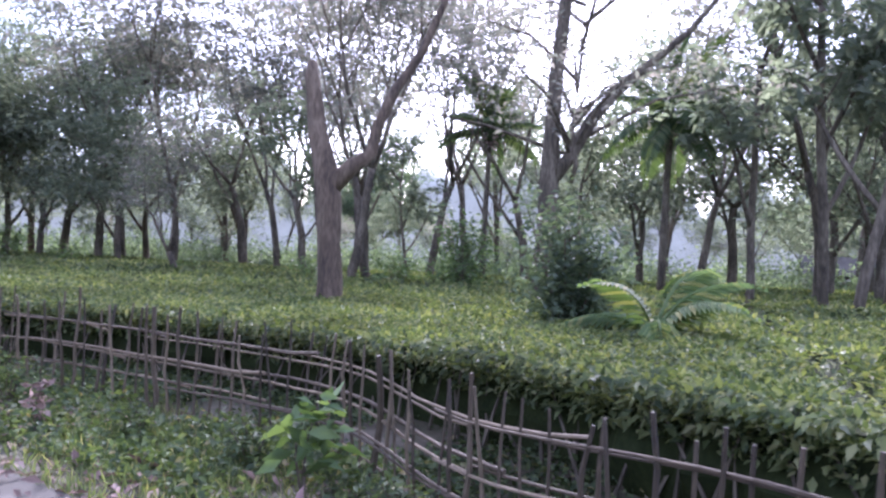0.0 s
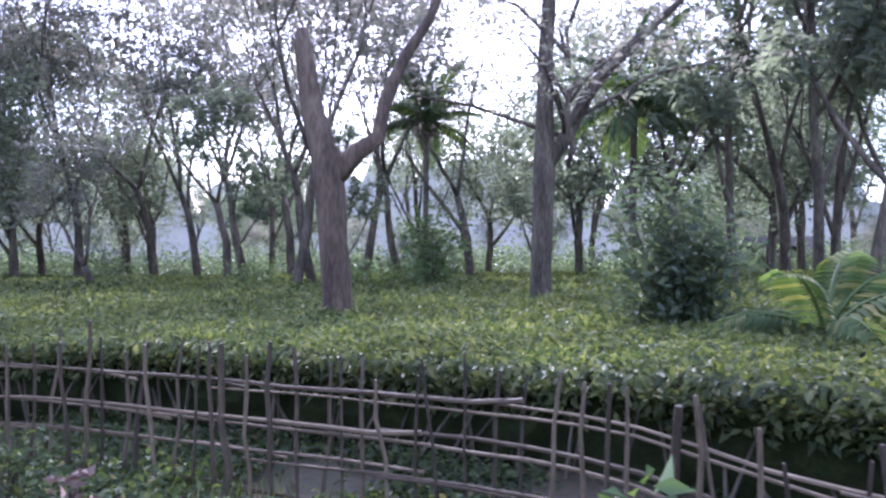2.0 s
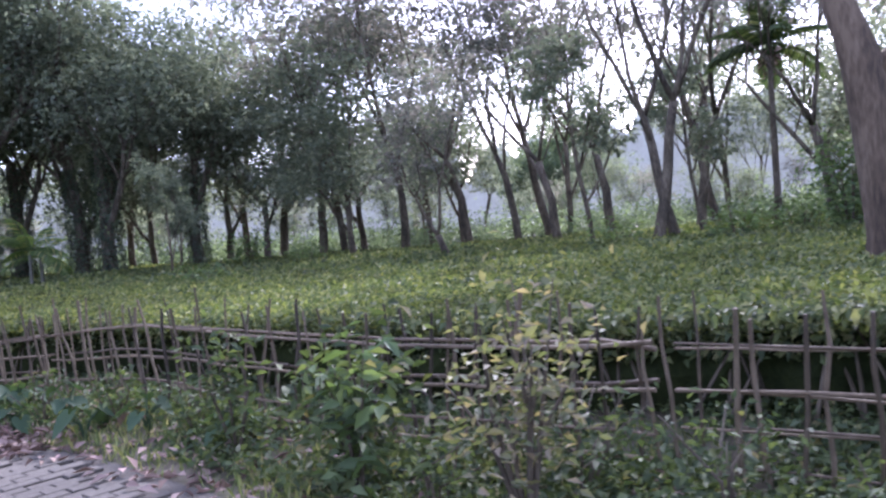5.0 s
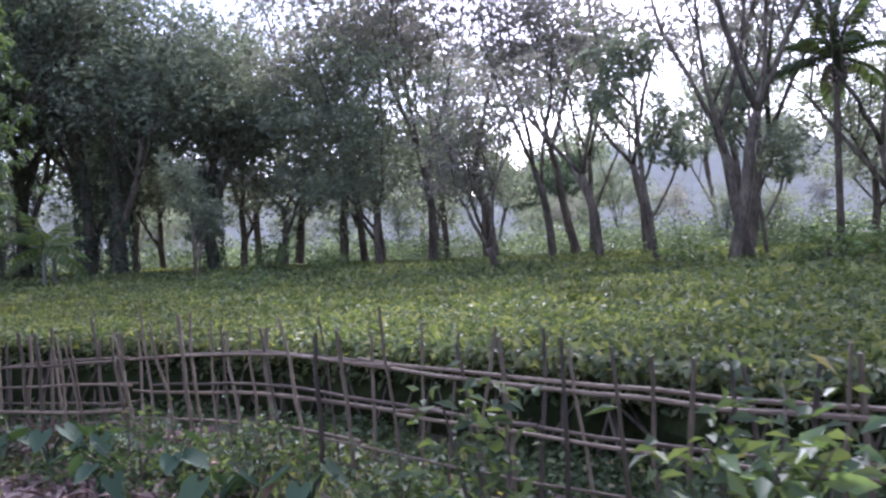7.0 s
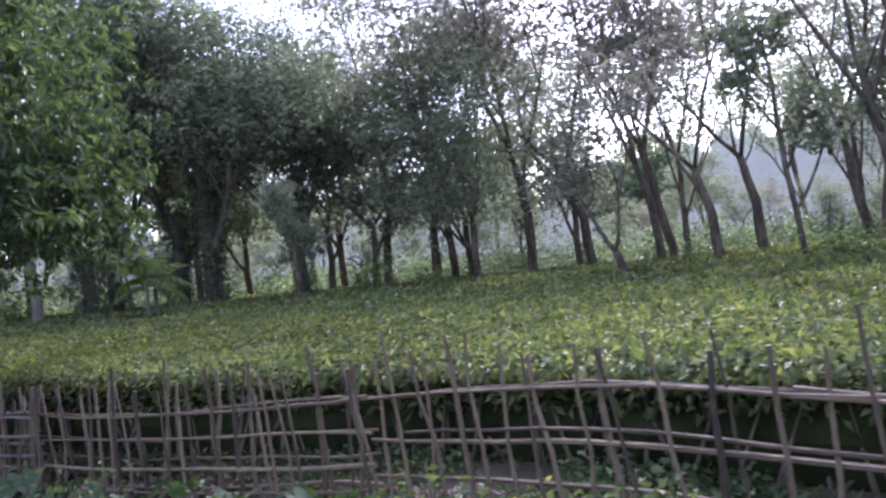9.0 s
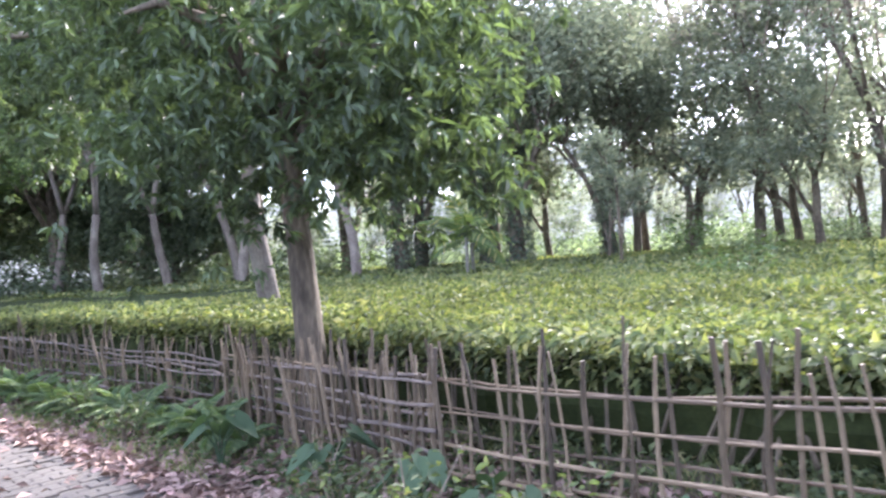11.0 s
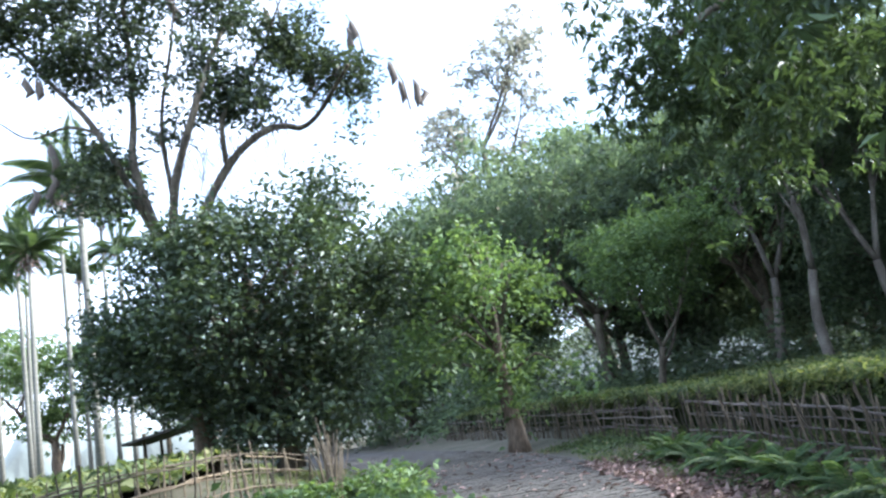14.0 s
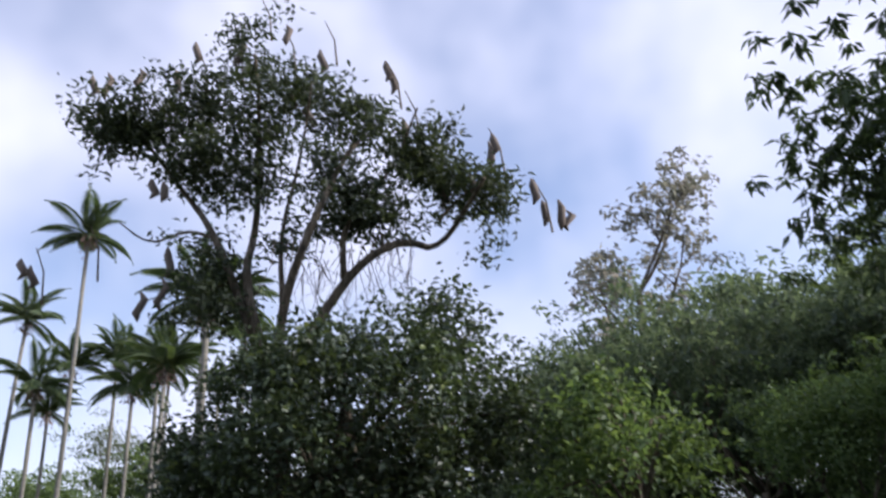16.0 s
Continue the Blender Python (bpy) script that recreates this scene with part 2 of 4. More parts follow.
def tube(points, radii, sides=8, wob=0.0, rng=RNG):
    """Rings along a line, with caps; returns corners and faces."""
    p = np.array(points, float)
    r = np.broadcast_to(np.array(radii, float), len(p))
    tang = np.gradient(p, axis=0)
    tang = unit(tang)
    ref = np.array([1.0, 0.0, 0.0]) if abs(tang[0][0]) < 0.8 else np.array([0.0, 1.0, 0.0])
    a = unit(np.cross(tang, ref))
    b = np.cross(tang, a)
    ang = np.linspace(0, 2 * math.pi, sides, endpoint=False)
    rr = r[:, None] * (1 + wob * rng.normal(size=(len(p), sides)))
    v = p[:, None] + rr[..., None] * (np.cos(ang)[None, :, None] * a[:, None] + np.sin(ang)[None, :, None] * b[:, None])
    v = v.reshape(-1, 3)
    f = []
    for i in range(len(p) - 1):
        for j in range(sides):
            k = (j + 1) % sides
            f.append((i * sides + j, i * sides + k, (i + 1) * sides + k, (i + 1) * sides + j))
    f.append(tuple(range(sides - 1, -1, -1)))
    f.append(tuple(range((len(p) - 1) * sides, len(p) * sides)))
    return v, f


def join(pieces):
    vs, fs, n = [], [], 0
    for v, f in pieces:
        vs.append(v)
        fs += [tuple(i + n for i in q) for q in f]
        n += len(v)
    return np.concatenate(vs), fs


def resample(points, step):
    p = np.array(points, float)
    d = np.concatenate([[0], np.cumsum(np.linalg.norm(np.diff(p, axis=0), axis=1))])
    s = np.arange(0, d[-1], step)
    return np.stack([np.interp(s, d, p[:, k]) for k in range(p.shape[1])], 1)


def smooth_line(points, step=0.25, rounds=3):
    p = np.array(points, float)
    for _ in range(rounds):
        q = np.empty((2 * len(p) - 2, p.shape[1]))
        q[0::2], q[1::2] = 0.75 * p[:-1] + 0.25 * p[1:], 0.25 * p[:-1] + 0.75 * p[1:]
        p = np.concatenate([p[:1], q, p[-1:]])
    return resample(p, step)


# ---- plan of the place ----
FENCE = smooth_line([(2.6, 1.0), (1.0, 2.9), (0.37, 3.7), (-0.72, 5.5), (-1.9, 6.25), (-2.7, 6.8), (-3.6, 7.4), (-5.4, 8.2), (-7.5, 9.15), (-8.9, 9.95), (-10.4, 10.75),
                     (-12.4, 11.5), (-14.6, 12.15), (-16.5, 12.85), (-18.6, 13.45), (-21.5, 14.05), (-25.0, 14.45), (-29.0, 14.3), (-33.0, 14.3), (-40, 14.1), (-50, 13.6)])
ROAD_R = smooth_line([(6.0, -2.2), (2.0, 1.0), (0.0, 2.6), (-2.4, 4.35), (-7.3, 7.75), (-9.6, 9.15), (-12.2, 10.35), (-14.7, 11.2), (-17.4, 11.95), (-21.3, 12.75), (-27.8, 13.1), (-38, 12.7), (-52, 11.2), (-75, 8)])
LEFT_FENCE = smooth_line([(-21.0, 6.3), (-23.0, 7.0), (-25.0, 7.6), (-26.6, 8.1), (-27.3, 8.8)], 0.2, 2)


def smoothstep(a, b, x):
    t = np.clip((x - a) / (b - a), 0, 1)
    return t * t * (3 - 2 * t)


def side_of(line, x, y):
    """Signed distance from a line that runs to -x: positive on its +y side."""
    p = np.stack([np.ravel(x), np.ravel(y)], 1).astype(float)
    seg = line[::3]
    best = np.full(len(p), 1e9)
    sign = np.ones(len(p))
    for a, b in zip(seg[:-1], seg[1:]):
        d = b - a
        t = np.clip(((p - a) @ d) / (d @ d), 0, 1)
        q = p - a - t[:, None] * d
        dist = np.hypot(q[:, 0], q[:, 1])
        m = dist < best
        best = np.where(m, dist, best)
        s = np.sign(d[1] * (p[:, 0] - a[0]) - d[0] * (p[:, 1] - a[1]))
        sign = np.where(m, s, sign)
    return (best * sign).reshape(np.shape(x))


def road_z(x):
    return -0.33 * smoothstep(-8, -13, x) * (1 - smoothstep(-19, -30, x))


def tea_top(x, y):
    return (0.78 - 0.014 * (np.clip(y, 4, 60) - 6) + 0.012 * np.clip(-x - 8, 0, 40)
            + 0.05 * np.sin(x * 0.9 + y * 0.4) * np.sin(y * 0.7 - x * 0.3))


def ground(x, y):
    x, y = np.asarray(x, float), np.asarray(y, float)
    f = side_of(FENCE, x, y)
    r = side_of(ROAD_R, x, y)
    field = tea_top(x, y) - 0.74
    z = road_z(x) * (1 - smoothstep(-0.3, 1.5, f)) + field * smoothstep(-0.3, 1.5, f) + 0.10 * smoothstep(-1.2, 0, f) * (1 - smoothstep(0, 1.5, f)) * smoothstep(-6, -9, x)
    z = z - 0.71 * smoothstep(-0.6, 1.0, x) * smoothstep(0.8, 2, r) * (1 - smoothstep(0, 1.5, f))
    z = z + (0.62 * smoothstep(-3.4, -6.0, r) * smoothstep(-15, -22, x))
    far = smoothstep(35, 60, np.hypot(x + 10, y - 8))
    return z * (1 - 0.5 * far)


def ground_at(x, y):
    return float(ground(np.array([x]), np.array([y]))[0])


# ---- ground, road ----
gx = np.concatenate([np.linspace(-900, -100, 9), np.linspace(-90, -46, 12), np.linspace(-45, 12, 191), np.linspace(15, 60, 10), np.linspace(80, 900, 9)])
gy = np.concatenate([np.linspace(-900, -60, 9), np.linspace(-50, -6, 12), np.linspace(-5, 22, 109), np.linspace(23, 60, 22), np.linspace(75, 900, 9)])
GX, GY = np.meshgrid(gx, gy, indexing="ij")
GZ = ground(GX, GY) + 0.025 * np.sin(GX * 2.1 + np.sin(GY * 1.7)) * np.sin(GY * 2.6) * (np.abs(side_of(ROAD_R, GX, GY) + 1.5) > 1.9)
ni, nj = GX.shape
ground_faces = [(i * nj + j, (i + 1) * nj + j, (i + 1) * nj + j + 1, i * nj + j + 1) for i in range(ni - 1) for j in range(nj - 1)]
tagged(mesh_object("ground", np.stack([GX, GY, GZ], -1).reshape(-1, 3), ground_faces, M_GROUND, smooth=True),
       "bare mossy soil ground with patchy grass", "ground", kind="structure")

ROAD_WIDTH = 2.95
line = resample(ROAD_R, 0.115)
tang = unit(np.gradient(line, axis=0))
inward = np.stack([tang[:, 1], -tang[:, 0]], 1) * -1
if side_of(ROAD_R, line[300:301, 0] + inward[300, 0], line[300:301, 1] + inward[300, 1])[0] > 0:
    inward = -inward
bed_l, bed_r = line + inward * (ROAD_WIDTH + 0.15), line - inward * 0.12
bed_z = road_z(line[:, 0]) + 0.03
n = len(line)
bed = np.concatenate([np.column_stack([bed_r, bed_z]), np.column_stack([bed_l, bed_z])])
road = tagged(mesh_object("road", bed, [(i, i + 1, n + i + 1, n + i) for i in range(n - 1)], M_SAND),
              "narrow road of worn grey block pavers with sandy joints", "road", kind="structure")


def paver(cx, cy, cz, along, across, length, width, rise):
    c = []
    for top, inset in ((-0.03, 0.0), (rise - 0.006, 0.0), (rise, 0.007)):
        for sx, sy in ((-1, -1), (1, -1), (1, 1), (-1, 1)):
            p = along * sx * (length / 2 - inset) + across * sy * (width / 2 - inset)
            c.append((cx + p[0], cy + p[1], cz + top))
    f = [(8, 9, 10, 11)]
    for k in (0, 4):
        for j in range(4):
            i = (j + 1) % 4
            f.append((k + j, k + i, k + 4 + i, k + 4 + j))
    return np.array(c), f


proto = {}
rest, singles = [], 0
prng = np.random.default_rng(3)
for i in range(0, n - 1):
    if line[i, 0] < -48:
        break
    for k in range(13):
        u = 0.115 + k * 0.228 + (0.114 if i % 2 else 0)
        if u > ROAD_WIDTH or (u < 0.25 and prng.random() < 0.25):
            continue
        c = line[i] + inward[i] * u
        z = bed_z[i] + prng.normal() * 0.003
        turn = math.atan2(inward[i, 1], inward[i, 0]) + prng.normal() * 0.012
        if -12.6 < c[0] < -10.3 and u < 1.9 and singles < 300:
            key = prng.integers(4)
            if key not in proto:
                v, f = paver(0, 0, 0, np.array([1.0, 0]), np.array([0, 1.0]), 0.222, 0.108, 0.022 + 0.002 * key)
                proto[key] = mesh_object("paver", v, f, M_BRICK, road)
                ob = proto[key]
            else:
                ob = new("paver", proto[key].data)
                ob.parent = road
            ob.matrix_basis = pose(c[0], c[1], z, 0, 0, math.degrees(turn))
            singles += 1
        else:
            a = np.array([math.cos(turn), math.sin(turn)])
            rest.append(paver(c[0], c[1], z, a, np.array([-a[1], a[0]]), 0.222, 0.108, 0.022 + prng.normal() * 0.003))
v, f = join(rest)
tagged(mesh_object("pavers", v, f, M_BRICK, road), kind="stuff")

# ---- tea field ----
def in_furrow(x, y):
    fx = 2.2 + (y - 3.4) * 0.33
    return (np.abs(x - fx) < 0.2) & (y < 22)


def tea_gap(x):
    return np.where(x > -10, 1.0, 1.0 - 0.5 * smoothstep(-10, -12.5, x))


step = 0.3
tx, ty = np.meshgrid(np.arange(-46, 24, step), np.arange(1.5, 42, step), indexing="ij")
tea_d = side_of(FENCE, tx, ty)
tz = tea_top(tx, ty) - 0.07 + 0.02 * np.sin(tx * 9) * np.sin(ty * 8) - 0.5 * in_furrow(tx, ty)
inside = tea_d > tea_gap(tx) + 0.1
tz = np.where(tea_d > tea_gap(tx) + 0.35, tz, tz - 0.12)
mi, mj = tx.shape
faces = [(i * mj + j, (i + 1) * mj + j, (i + 1) * mj + j + 1, i * mj + j + 1) for i in range(mi - 1) for j in range(mj - 1)
         if inside[i, j] and inside[i + 1, j] and inside[i, j + 1] and inside[i + 1, j + 1]]
# near-black sheet stands in for the shade between the leaves
tea = tagged(mesh_object("tea_bushes", np.stack([tx, ty, tz], -1).reshape(-1, 3), faces, M_HOLLOW_SHADE, smooth=True),
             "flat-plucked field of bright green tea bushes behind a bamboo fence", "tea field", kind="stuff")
# first row's front: a dark sheet whose colour holds the shade, then gnarled stems
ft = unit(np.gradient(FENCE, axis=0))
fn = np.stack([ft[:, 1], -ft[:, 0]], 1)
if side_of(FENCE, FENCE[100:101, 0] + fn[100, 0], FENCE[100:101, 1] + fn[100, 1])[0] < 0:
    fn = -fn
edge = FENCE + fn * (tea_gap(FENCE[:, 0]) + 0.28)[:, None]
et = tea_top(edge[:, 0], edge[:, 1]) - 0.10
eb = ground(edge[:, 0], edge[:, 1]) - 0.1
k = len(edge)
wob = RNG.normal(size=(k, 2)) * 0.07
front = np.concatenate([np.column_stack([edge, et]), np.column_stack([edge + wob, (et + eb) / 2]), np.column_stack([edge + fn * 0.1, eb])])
mesh_object("bush_front_shade", front, [(r * k + i, r * k + i + 1, (r + 1) * k + i + 1, (r + 1) * k + i) for r in (0, 1) for i in range(k - 1)], M_HOLLOW_SHADE, tea)
stems = []
for s in np.arange(3, k - 2, 0.6):
    i = int(s)
    if edge[i, 0] < -30:
        break
    a = edge[i] - fn[i] * RNG.uniform(-0.05, 0.12)
    lean = ft[i] * RNG.normal() * 0.12
    stems.append(tube([(a[0], a[1], eb[i] + 0.05), (a[0] + lean[0], a[1] + lean[1], (eb[i] + et[i]) / 2), (a[0] + 2.2 * lean[0], a[1] + 2.2 * lean[1], et[i])], [0.018, 0.012, 0.006], 4))
v, f = join(stems)
tagged(mesh_object("stems", v, f, M_BARK, tea), kind="stuff")


def tea_leaves(count, x0, x1, y0, y1, dmin, dmax, size):
    x, y = RNG.uniform(x0, x1, count), RNG.uniform(y0, y1, count)
    d = side_of(FENCE, x, y)
    ok = (d > np.maximum(tea_gap(x), dmin)) & (d < dmax) & ~(in_furrow(x, y) & (RNG.random(count) < 0.85))
    x, y, d = x[ok], y[ok], d[ok]
    lump = 0.022 * np.sin(x * 7 + np.sin(y * 3)) * np.sin(y * 6 + x)
    z = tea_top(x, y) + lump - np.abs(RNG.normal(size=len(x))) * 0.04 - 0.10 * (d < tea_gap(x) + 0.25)
    p = np.column_stack([x, y, z])
    al = RNG.normal(size=(len(p), 3)) * np.array([1, 1, 0.4]) + np.array([0, 0, 0.35])
    s = size * RNG.uniform(0.6, 1.4, len(p))
    return leaf_quads(p, al, unit(np.array([[0, 0, 1.0]]) + RNG.normal(size=p.shape) * 0.45), s, s * 0.48)


parts = [tea_leaves(520000, -16, 4, 3, 17, 0, 3.2, 0.06), tea_leaves(380000, -24, 8, 4, 27, 3.2, 9, 0.09), tea_leaves(280000, -46, 20, 4, 42, 8.5, 40, 0.15), tea_leaves(90000, -46, -15, 11, 19, 0, 3.5, 0.085), tea_leaves(12000, 3, 8, 1, 9, 0, 9, 0.09)]
m = 34000
i = RNG.integers(2, k - 2, m)
sel = edge[i, 0] > -34
i = i[sel]
depth = RNG.random(len(i)) ** 2.2
p = np.column_stack([edge[i] - fn[i] * (RNG.uniform(-0.05, 0.34, len(i)) * (1 - 0.7 * depth))[:, None] + ft[i] * RNG.uniform(-0.15, 0.15, len(i))[:, None], et[i] + 0.10 - depth * 0.34])
al = np.column_stack([-fn[i] * 0.8, np.zeros(len(i))]) + RNG.normal(size=p.shape) * 0.6 + np.array([0, 0, -0.2])
s = 0.08 * RNG.uniform(0.6, 1.4, len(i))
parts.append(leaf_quads(p, al, unit(np.column_stack([-fn[i], np.ones(len(i))]) + RNG.normal(size=p.shape) * 0.3), s, s * 0.48))
quads_mesh("leaves", np.concatenate(parts), M_TEA, tea)


# ---- trees ----
def grow(rng, start, way, length, radius, level, S, tubes, tips, branch=0):
    """One limb and what grows from it."""
    pts, p, d = [np.array(start, float)], np.array(start, float), unit(np.array(way, float))
    seg = 5
    for _ in range(seg):
        d = unit(d + rng.normal(size=3) * S["wobble"] + np.array([0, 0, S["rise"] if level else 0.0]))
        p = p + d * length / seg
        pts.append(p.copy())
    end = radius * (0.62 if level < S["levels"] else 0.3)
    tubes.append((branch, tube(pts, np.linspace(radius, end, seg + 1), 10 if level == 0 else (7 if level == 1 else 5), 0.03, rng)))
    if level == S["levels"]:
        tips += [pts[-1], pts[-3] + rng.normal(size=3) * 0.1]
        return
    count = S["forks"][level]
    turn = rng.uniform(0, 6.28)
    for c in range(count):
        f = 1.0 if c < 2 or level == 0 and S.get("top_fork") else rng.uniform(0.45, 0.95)
        b = pts[-1] if f == 1.0 else pts[int(f * seg)]
        a = turn + c * 6.283 / count + rng.normal() * 0.3
        side = np.array([math.cos(a), math.sin(a), 0])
        w = unit(d * (1 - S["open"]) + side * S["open"] * rng.uniform(0.7, 1.2) + np.array([0, 0, 0.15]))
        grow(rng, b, w, length * S["shrink"] * rng.uniform(0.75, 1.2), end * rng.uniform(0.6, 0.85), level + 1, S, tubes, tips, c + 1 if level == 0 else branch)


def crown_leaves(rng, tips, S):
    tips = np.array(tips)
    per = S["leaves"] // max(1, len(tips))
    c = np.repeat(tips, per, 0)
    off = rng.normal(size=c.shape) * np.array(S["clump"])
    sub = np.repeat(rng.normal(size=(len(c) // 18 + 1, 3)) * np.array(S["clump"]), 18, 0)[:len(c)]
    p = c + off * 0.3 + sub
    return scatter(rng, p, S["leaf"], S.get("ratio", 0.45), S.get("droop", -0.3))


def tree(name, label, S, seed, bark, leaf, at=(0, 0, 0), group=""):
    rng = np.random.default_rng(seed)
    ob = tagged(new(name), label, "tree", group)
    ob.empty_display_size = 0.2
    tubes, tips = [], []
    grow(rng, (0, 0, -0.15), (S.get("lean", 0), 0, 1), S["trunk"], S["radius"], 0, S, tubes, tips)
    root = tube([(0, 0, -0.2), (0, 0, 0.05), (0, 0, 0.4)], [S["radius"] * 1.5, S["radius"] * 1.22, S["radius"] * 0.98], 10, 0.06, rng)
    v, f = join([tubes[0][1], root])
    mesh_object("trunk", v, f, bark, ob, True)
    for q in range(1, S["forks"][0] + 1):
        v, f = join([t for b, t in tubes if b == q])
        mesh_object("limb", v, f, bark, ob, True)
    quads_mesh("crown", crown_leaves(rng, tips, S), leaf, ob)
    if S.get("ivy"):
        m = S["ivy"]
        h, a = rng.uniform(0, S["trunk"] * 0.95, m), rng.uniform(0, 6.28, m)
        r = S["radius"] * 1.05 + rng.random(m) * 0.22
        tr = np.array([S.get("lean", 0), 0, 1.0])
        p = np.column_stack([r * np.cos(a), r * np.sin(a), h]) + (h / 1.0)[:, None] * tr * np.array([1, 0, 0])
        out = np.column_stack([np.cos(a), np.sin(a), np.full(m, -0.5)])
        quads_mesh("ivy", leaf_quads(p, out + rng.normal(size=p.shape) * 0.4, out + np.array([0, 0, 1.2]), 0.14 * rng.uniform(0.6, 1.4, m), 0.11), M_DARK, ob)
    ob.location = at
    return ob


def put(ob, x, y, turn=0, size=1.0, z=None):
    zz = ground_at(x, y) if z is None else z
    return copy_thing(ob, pose(x, y, zz, 0, 0, turn) @ Matrix.Diagonal((size, size, size, 1)))


def place(ob, x, y, turn=0, size=1.0):
    ob.location = (x, y, ground_at(x, y))
    ob.rotation_euler, ob.scale = (0, 0, radians(turn)), (size, size, size)
    return ob


SHADE = dict(trunk=3.2, radius=0.16, levels=3, forks=(3, 3, 3), wobble=0.10, rise=0.10, open=0.42, shrink=0.86, leaves=3700, clump=(0.85, 0.85, 0.28), leaf=0.2, ratio=0.42)
DENSE = dict(trunk=3.0, radius=0.17, levels=3, forks=(3, 4, 3), wobble=0.10, rise=0.05, open=0.52, shrink=0.72, leaves=5200, clump=(1.0, 1.0, 0.55), leaf=0.22, ratio=0.45)
YFORK = dict(trunk=1.5, radius=0.15, levels=3, forks=(2, 3, 3), wobble=0.12, rise=0.12, open=0.40, shrink=0.95, leaves=2300, clump=(0.55, 0.55, 0.25), leaf=0.17, ratio=0.42)
SLIM = dict(trunk=5.0, radius=0.085, levels=2, forks=(5, 4), wobble=0.05, rise=0.12, open=0.6, shrink=0.35, leaves=1600, clump=(0.35, 0.35, 0.35), leaf=0.24, ratio=0.4)
TALL = dict(trunk=6.0, radius=0.2, levels=3, forks=(4, 4, 3), wobble=0.07, rise=0.10, open=0.45, shrink=0.6, leaves=6800, clump=(1.15, 1.15, 0.6), leaf=0.25, ratio=0.42)
IVY = dict(trunk=6.5, radius=0.36, levels=3, forks=(5, 4, 3), wobble=0.07, rise=0.06, open=0.5, shrink=0.68, leaves=14000, clump=(1.25, 1.25, 0.8), leaf=0.26, ratio=0.45, ivy=2600)
PALE = dict(trunk=3.6, radius=0.2, levels=3, forks=(2, 4, 3), wobble=0.05, rise=0.12, open=0.36, shrink=0.8, leaves=5000, clump=(0.8, 0.8, 0.45), leaf=0.22, ratio=0.42)
FOREST = dict(trunk=5.0, radius=0.3, levels=3, forks=(5, 5, 3), wobble=0.10, rise=0.05, open=0.55, shrink=0.72, leaves=15000, clump=(1.1, 1.1, 0.7), leaf=0.34, ratio=0.42, droop=-0.6)

shade_a = place(tree("shade_tree", "slender forked shade tree with a thin feathery crown among tea", SHADE, 11, M_BARK, M_FEATHER, group="shade trees in the tea"), -5.94, 34.4, 30, 1.25)
shade_b = place(tree("shade_tree", "tall shade tree with spreading limbs and pinkish-lit thin leaves", dict(SHADE, trunk=4.0, open=0.36, leaves=3600), 23, M_BARK, M_FEATHER, group="shade trees in the tea"), -7.76, 37.9, 100, 1.2)
dense_a = place(tree("shade_tree", "leafy shade tree with a dense rounded crown among tea", DENSE, 5, M_BARK, M_FAR, group="shade trees in the tea"), -14.4, 35.7, 10, 1.05)
y_fork = place(tree("shade_tree", "low tree forked near its base, standing in the tea", YFORK, 31, M_BARK, M_FEATHER, group="shade trees in the tea"), -8.84, 26.7, 80, 1.0)
slim = place(tree("young_tree", "thin straight young tree with a small leafy head", SLIM, 8, M_BARK, M_FAR, group="young trees in the tea"), -4.6, 27.3, 0, 1.0)
tall = place(tree("shade_tree", "tall dark leafy tree beyond the tea field", TALL, 41, M_BARK, M_FAR, group="trees round the field"), -16.7, 42.0, 0, 1.0)
ivy_tree = place(tree("ivy_clad_tree", "tall tree with its trunk wrapped in dark ivy", IVY, 51, M_BARK, M_FAR, group="ivy-clad trees"), -24.6, 34.3, 0, 0.95)
pale = place(tree("pale_barked_tree", "pale-barked tree with a bent trunk at the field's edge", PALE, 61, M_BARK_PALE, M_FOREST, group="pale-barked trees"), -37.8, 28.8, 0, 1.1)
forest = place(tree("forest_tree", "tall dense dark green tree at the wood's edge", FOREST, 71, M_BARK, M_FOREST, group="woodland trees"), -55.3, 25.5, 0, 1.12)
forest_b = place(tree("forest_tree", "broad dense tree with drooping foliage in the wood", dict(FOREST, forks=(6, 4, 3), open=0.62, trunk=4.0), 77, M_BARK, M_FOREST, group="woodland trees"), -61.0, 14.5, 40, 1.0)

# double trunk near the middle of the field
put(shade_b, -2.9, 25.9, 200, 0.95)
put(shade_b, -2.5, 26.3, 20, 0.9)
for x, y, a, s in ((-12.7, 38.0, 140, 1.1), (-10.6, 43, 60, 1.3), (-3.8, 40, 10, 1.2), (-0.5, 36, 250, 1.1), (3.6, 33, 90, 1.05), (-17.2, 40, 200, 1.2), (1.5, 46, 0, 1.3), (-20.5, 43, 300, 1.25), (-7, 48, 33, 1.4)):
    put(shade_a if (x + y) % 2 < 1 else shade_b, x, y, a, s)
for x, y, a, s in ((-19.6, 38.8, 90, 1.1), (-22.5, 41, 200, 1.2), (-16.5, 45, 300, 1.2), (-27, 42, 20, 1.1), (-11.5, 47, 20, 1.2), (6, 43, 120, 1.2), (-31, 44, 70, 1.25), (9.5, 38, 10, 1.3), (13.0, 35.3, 220, 1.45), (16, 33, 60, 1.3), (20, 37, 0, 1.3)):
    put(dense_a, x, y, a, s)
for x, y, a in ((-1.2, 30, 0), (-18.0, 27.3, 70), (-20.1, 31.6, 100), (4.5, 27, 200)):
    put(slim, x, y, a, 0.62 if x < -15 else 0.9)
